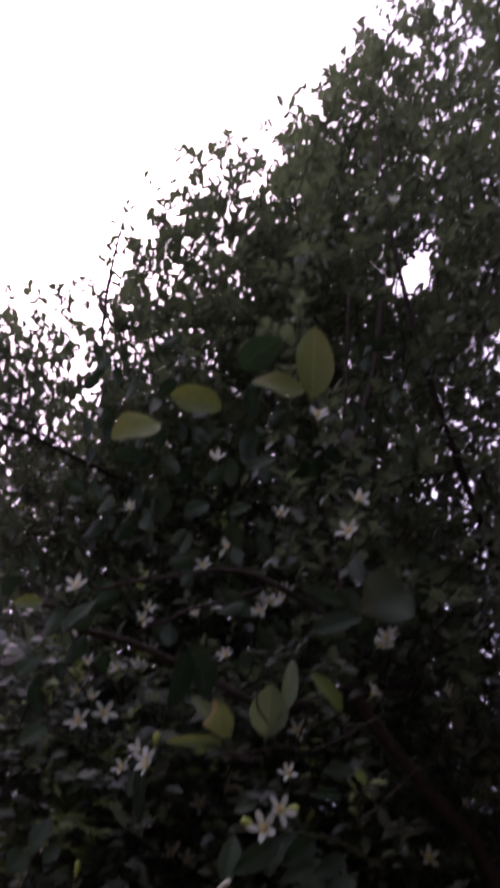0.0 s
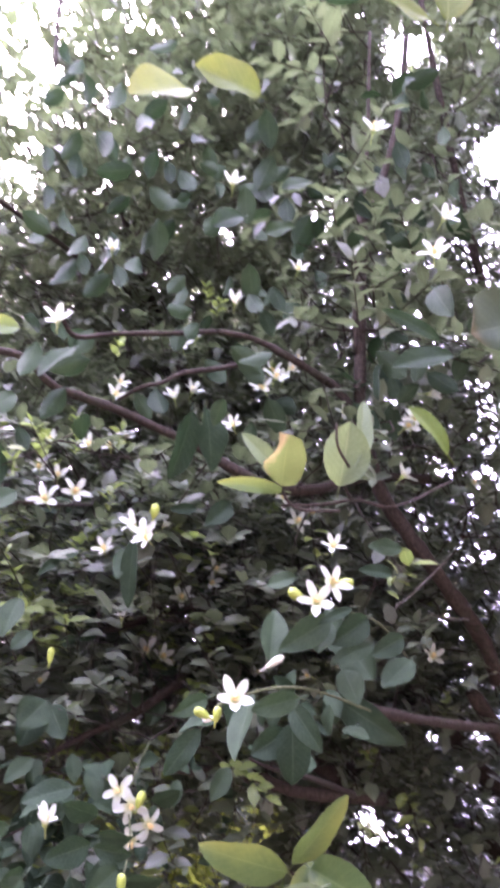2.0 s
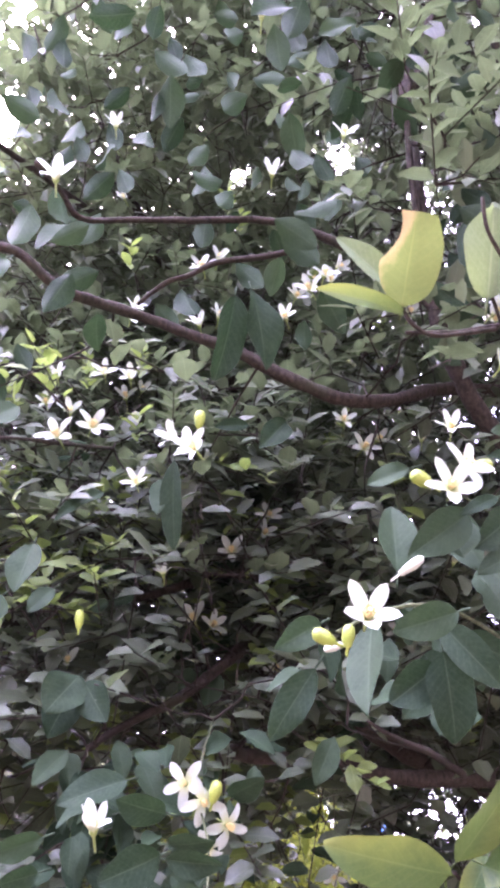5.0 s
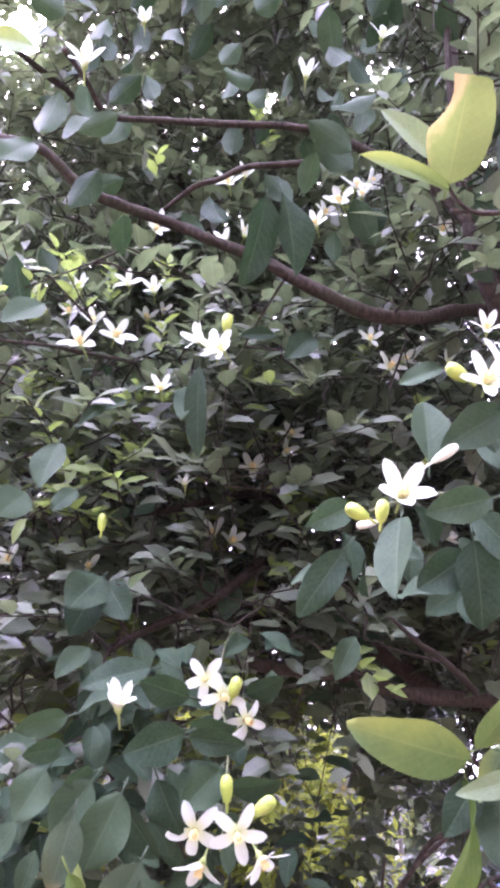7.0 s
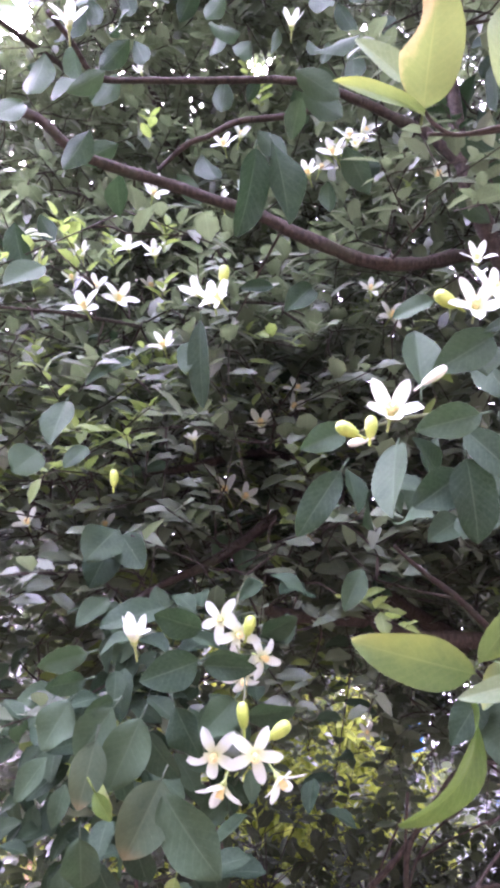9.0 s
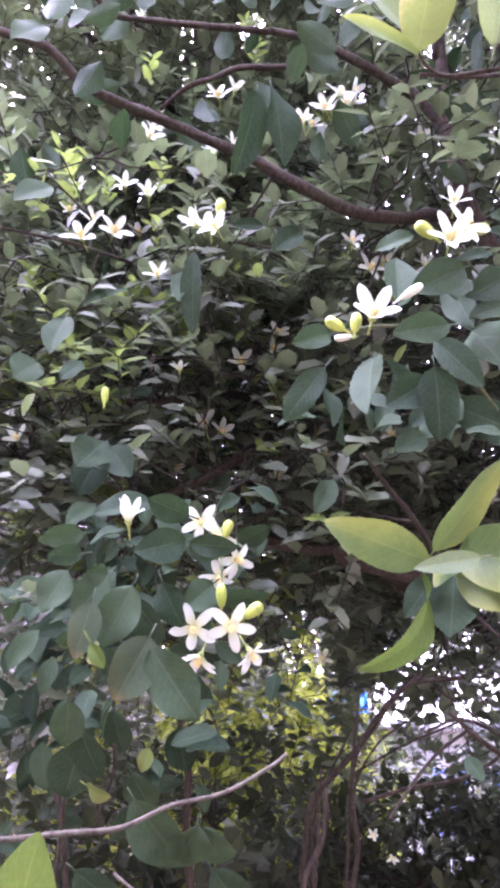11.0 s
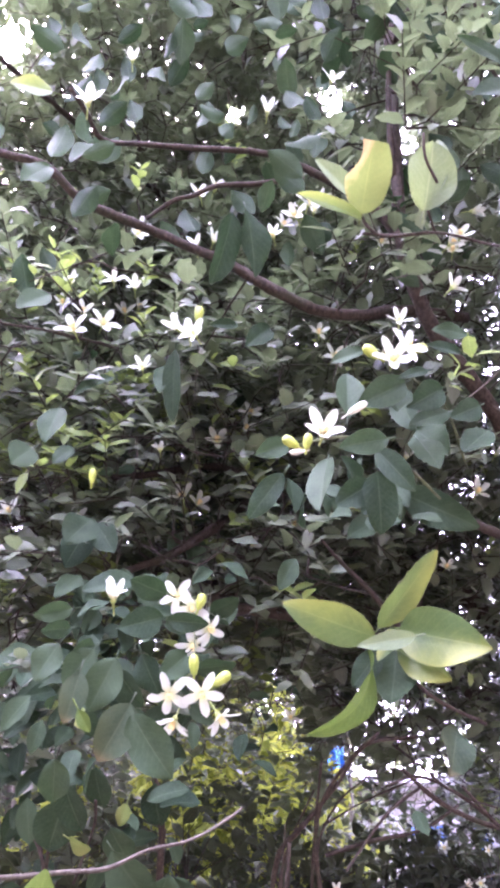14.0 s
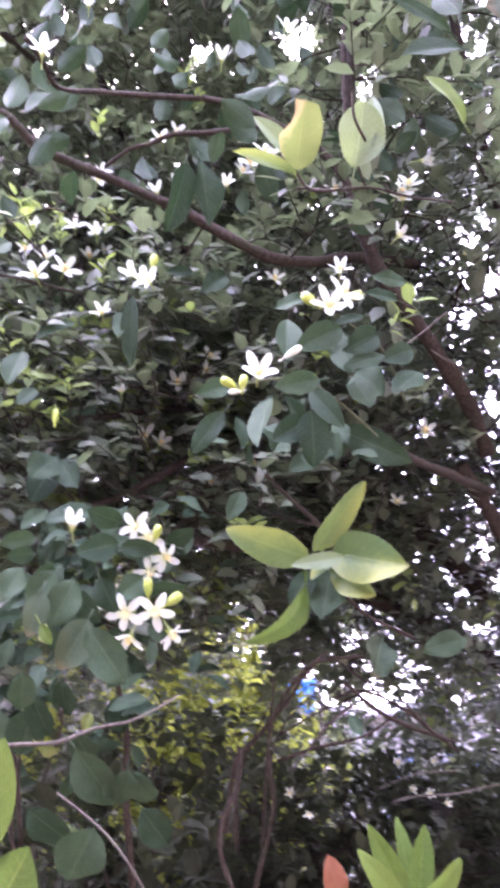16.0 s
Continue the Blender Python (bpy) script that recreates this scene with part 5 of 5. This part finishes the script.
bush("hedge", "long dark clipped hedge behind the shrubs", "hedge", (0.6, 7.0, 0), (4.6, 0.45), 1.52, 0.1, 1400, 0.095, 0.5, SHRUB_DARK, 31, stems=24)
bush("shrub", "tall dark shrub before the house's corner", "shrub", (1.95, 5.0, 0), (0.5, 0.4), 2.2, 0.4, 800, 0.055, 0.5, SHRUB_DARK, 32, stems=7, group="shrubs behind the citrus tree")
bush("treeline", "far row of leafy green trees behind the garden wall", "trees", (-3.7, 15.0, 0), (7.2, 1.4), 4.6, 0.2, 2000, 0.31, 0.55, SHRUB_MID, 33, stems=30, thick=0.05)
bush("bamboo_clump", "clump of yellow-green bamboo with drooping narrow leaves", "bamboo", (0.0, 5.4, 0), (0.85, 0.5), 2.5, 0.7, 950, 0.12, 0.28, SHRUB_BRIGHT, 25, upright=-0.6, stems=9, thick=0.010, group="bamboo clumps")
bush("bamboo_clump", "low yellow-green bamboo clump near the wall", "bamboo", (-1.5, 5.6, 0), (0.8, 0.6), 1.8, 0.2, 700, 0.11, 0.22, SHRUB_BRIGHT, 26, upright=-0.4, stems=8, thick=0.010, group="bamboo clumps")
bush("garden_tree", "tall dark broadleaf tree at the garden's edge", "tree", (6.4, 11.0, 0), (2.6, 2.2), 6.2, 2.2, 900, 0.12, 0.45, SHRUB_DARK, 27, stems=6, thick=0.06, group="tall garden trees")
# added tree: blocks low sky behind the crown and shades the shrubs
bush("garden_tree", "broad leafy tree with low limbs added behind the bamboo for shade", "tree", (-0.9, 6.9, 0), (3.1, 1.7), 7.2, 2.5, 3600, 0.10, 0.5, SHRUB_MID, 34, stems=9, thick=0.05, group="tall garden trees")
bush("garden_tree", "tall thin-crowned tree behind the bamboo", "tree", (-3.4, 9.5, 0), (2.4, 1.8), 5.6, 1.6, 900, 0.11, 0.45, SHRUB_DARK, 28, stems=6, thick=0.05, group="tall garden trees")


def woodland(x0, x1, y, height):
    """A long wooded bank far behind the garden, with an uneven leafy top."""
    verts, faces, long, round_ = [], [], 150, 14
    for i in range(long + 1):
        u = i / long
        x = x0 + (x1 - x0) * u
        top = height * (0.75 + 0.35 * noise.noise(Vector((x * 0.35, 1, 4)))) * min(1.0, 0.2 + 6 * (1 - u))
        for k in range(round_ + 1):
            a = math.pi * k / round_
            p = Vector((x, y - 3.0 * math.cos(a), max(0.0, top * math.sin(a) ** 0.6) - 0.2))
            verts.append(p + Vector((0.5, 0.9, 0.7)) * noise.noise(p * 1.1) + Vector((0.2, 0.3, 0.35)) * noise.noise(p * 4.0))
    for i in range(long):
        for k in range(round_):
            a = i * (round_ + 1) + k
            faces.append((a, a + 1, a + round_ + 2, a + round_ + 1))
    ob = new("woodland", mesh_from("woodland", verts, faces, WOODS))
    return tagged(ob, "distant dark green woodland bank behind the garden", "woods", kind="stuff")


woodland(-30.0, 8.5, 27.0, 7.0)


# ---- house, wall and blue sheet ----
def box_verts(a, b):
    (x0, y0, z0), (x1, y1, z1) = a, b
    return ([(x0, y0, z0), (x1, y0, z0), (x1, y1, z0), (x0, y1, z0), (x0, y0, z1), (x1, y0, z1), (x1, y1, z1), (x0, y1, z1)],
            [(0, 3, 2, 1), (4, 5, 6, 7), (0, 1, 5, 4), (1, 2, 6, 5), (2, 3, 7, 6), (3, 0, 4, 7)])


def box(name, a, b, material, parent, bevel=0.01, label=""):
    verts, faces = box_verts(a, b)
    bm = bmesh.new()
    made = [bm.verts.new(v) for v in verts]
    for f in faces:
        bm.faces.new([made[i] for i in f])
    bmesh.ops.bevel(bm, geom=bm.edges[:], offset=bevel, segments=2, affect="EDGES")
    me = bpy.data.meshes.new(name)
    bm.to_mesh(me)
    bm.free()
    me.materials.append(material)
    return part(name, me, parent, label)


house = thing("house", "small grey plastered house with a sheet roof and blue door", "house", (5.0, 15.5, 0))
# the front wall, built round its openings
for a, b in (((-1.6, 0, -0.2), (-0.62, 0.2, 2.66)), ((-0.62, 0, 2.02), (0.0, 0.2, 2.66)), ((-0.62, 0, -0.2), (0.0, 0.2, 0.95)), ((0.0, 0, -0.2), (0.55, 0.2, 2.66)), ((0.55, 0, 2.08), (1.40, 0.2, 2.66)), ((1.40, 0, -0.2), (4.4, 0.2, 2.66))):
    box("wall", a, b, PLASTER, house)
box("wall", (-1.6, 0.2, -0.2), (-1.4, 4.0, 2.66), PLASTER, house)
box("wall", (4.2, 0.2, -0.2), (4.4, 4.0, 2.66), PLASTER, house)
box("wall", (-1.4, 3.8, -0.2), (4.2, 4.0, 2.66), PLASTER, house)
box("roof", (-2.0, -0.7, 2.663), (4.8, 4.4, 2.78), ROOF, house, 0.02, "grey sheet roof with an overhang")
win = box("window", (-0.62, 0.06, 0.95), (0.0, 0.12, 2.02), DARK_GLASS, house, 0.005, "dark window pane")
for a, b in (((-0.62, 0.03, 0.95), (-0.56, 0.06, 2.02)), ((-0.06, 0.03, 0.95), (0.0, 0.06, 2.02)), ((-0.56, 0.03, 0.95), (-0.06, 0.06, 1.01)), ((-0.56, 0.03, 1.96), (-0.06, 0.06, 2.02)), ((-0.33, 0.03, 1.01), (-0.29, 0.06, 1.96))):
    box("frame", a, b, BLUE, win, 0.005)
door = box("door", (0.55, 0.08, -0.1), (1.40, 0.13, 2.08), BLUE, house, 0.008, "blue painted door")
for a, b in (((0.65, 0.06, 0.15), (1.30, 0.08, 0.95)), ((0.65, 0.06, 1.1), (1.30, 0.08, 1.95))):
    box("panel", a, b, BLUE, door, 0.008)

wall = thing("garden_wall", "low salmon plastered garden wall with pale coping", "wall", (-2.6, 8.2, 0), kind="structure")
box("body", (-2.2, 0, -0.2), (2.2, 0.16, 1.42), TERRACOTTA, wall)
box("coping", (-2.25, -0.04, 1.423), (2.25, 0.2, 1.50), COPING, wall, 0.012, "pale coping stones")


def sheet(at, width, drop):
    """A crumpled plastic sheet hung over a pole."""
    top = thing("blue_sheet", "crumpled bright blue plastic sheet hung over a pole", "tarpaulin", at)
    steps, rows, verts, faces = 22, 18, [], []
    for i in range(rows + 1):
        for j in range(steps + 1):
            u, w = j / steps - 0.5, i / rows * 2 - 1
            fold = 0.05 * math.sin(u * 19 + w) * abs(w) + 0.05 * noise.noise(Vector((u * 6, w * 3, 2)))
            hem = drop * (1 + 0.25 * noise.noise(Vector((u * 4, w, 9))))
            verts.append((u * width * (1 - 0.15 * abs(w)), w * 0.10 + fold, 1.0 - abs(w) * hem))
    for i in range(rows):
        for j in range(steps):
            a = i * (steps + 1) + j
            faces.append((a, a + 1, a + steps + 2, a + steps + 1))
    me = mesh_from("cloth", verts, faces, SHEET_BLUE)
    cloth = part("cloth", me, top)
    cloth.location.z = sheet_height - 1.0
    solid = cloth.modifiers.new("thickness", "SOLIDIFY")
    solid.thickness = 0.002
    for x in (-width * 0.6, width * 0.6):
        v, f = tube([Vector((x, 0, -0.1)), Vector((x + 0.02, 0.01, sheet_height * 0.5)), Vector((x, 0, sheet_height + 0.03))], 0.022, 0.018, 8, 0.1)
        part("post", mesh_from("post", v, f, BARK["g"]), top)
    v, f = tube([Vector((-width * 0.66, 0, sheet_height - 0.02)), Vector((0, 0, sheet_height - 0.025)), Vector((width * 0.66, 0, sheet_height - 0.02))], 0.016, 0.014, 8, 0.1)
    part("pole", mesh_from("pole", v, f, BARK["g"]), top)
    return top


sheet_height = 2.40
sheet((1.24, 7.6, 0), 0.34, 0.26)

# unseen walls added behind the walk and on both sides to block sky light
rear = thing("shade_wall_south", "unseen tall grey masonry wall added behind the walk to block sky light", "wall", (0.5, -1.6, 0), kind="structure")
box("body", (-7.0, -0.2, -0.2), (3.5, 0, 4.6), GREY_WALL, rear)
box("coping", (-7.05, -0.25, 4.603), (3.5, 0.05, 4.68), COPING, rear, 0.012, "pale coping stones")
west = thing("shade_wall_west", "unseen grey masonry wall added on the left to block low sky light", "wall", (-4.4, -1.6, 0), kind="structure")
box("body", (-0.2, 0, -0.2), (-0.003, 7.0, 4.8), GREY_WALL, west)
box("coping", (-0.25, 0, 4.803), (0.05, 7.05, 4.88), COPING, west, 0.012, "pale coping stones")
flank = thing("shade_wall_east", "unseen tall grey masonry wall added on the right to block sky light", "wall", (4.0, -1.8, 0), kind="structure")
box("body", (0.003, 0, -0.2), (0.2, 6.2, 7.0), GREY_WALL, flank)
box("coping", (-0.05, 0, 7.003), (0.25, 6.25, 7.08), COPING, flank, 0.012, "pale coping stones")
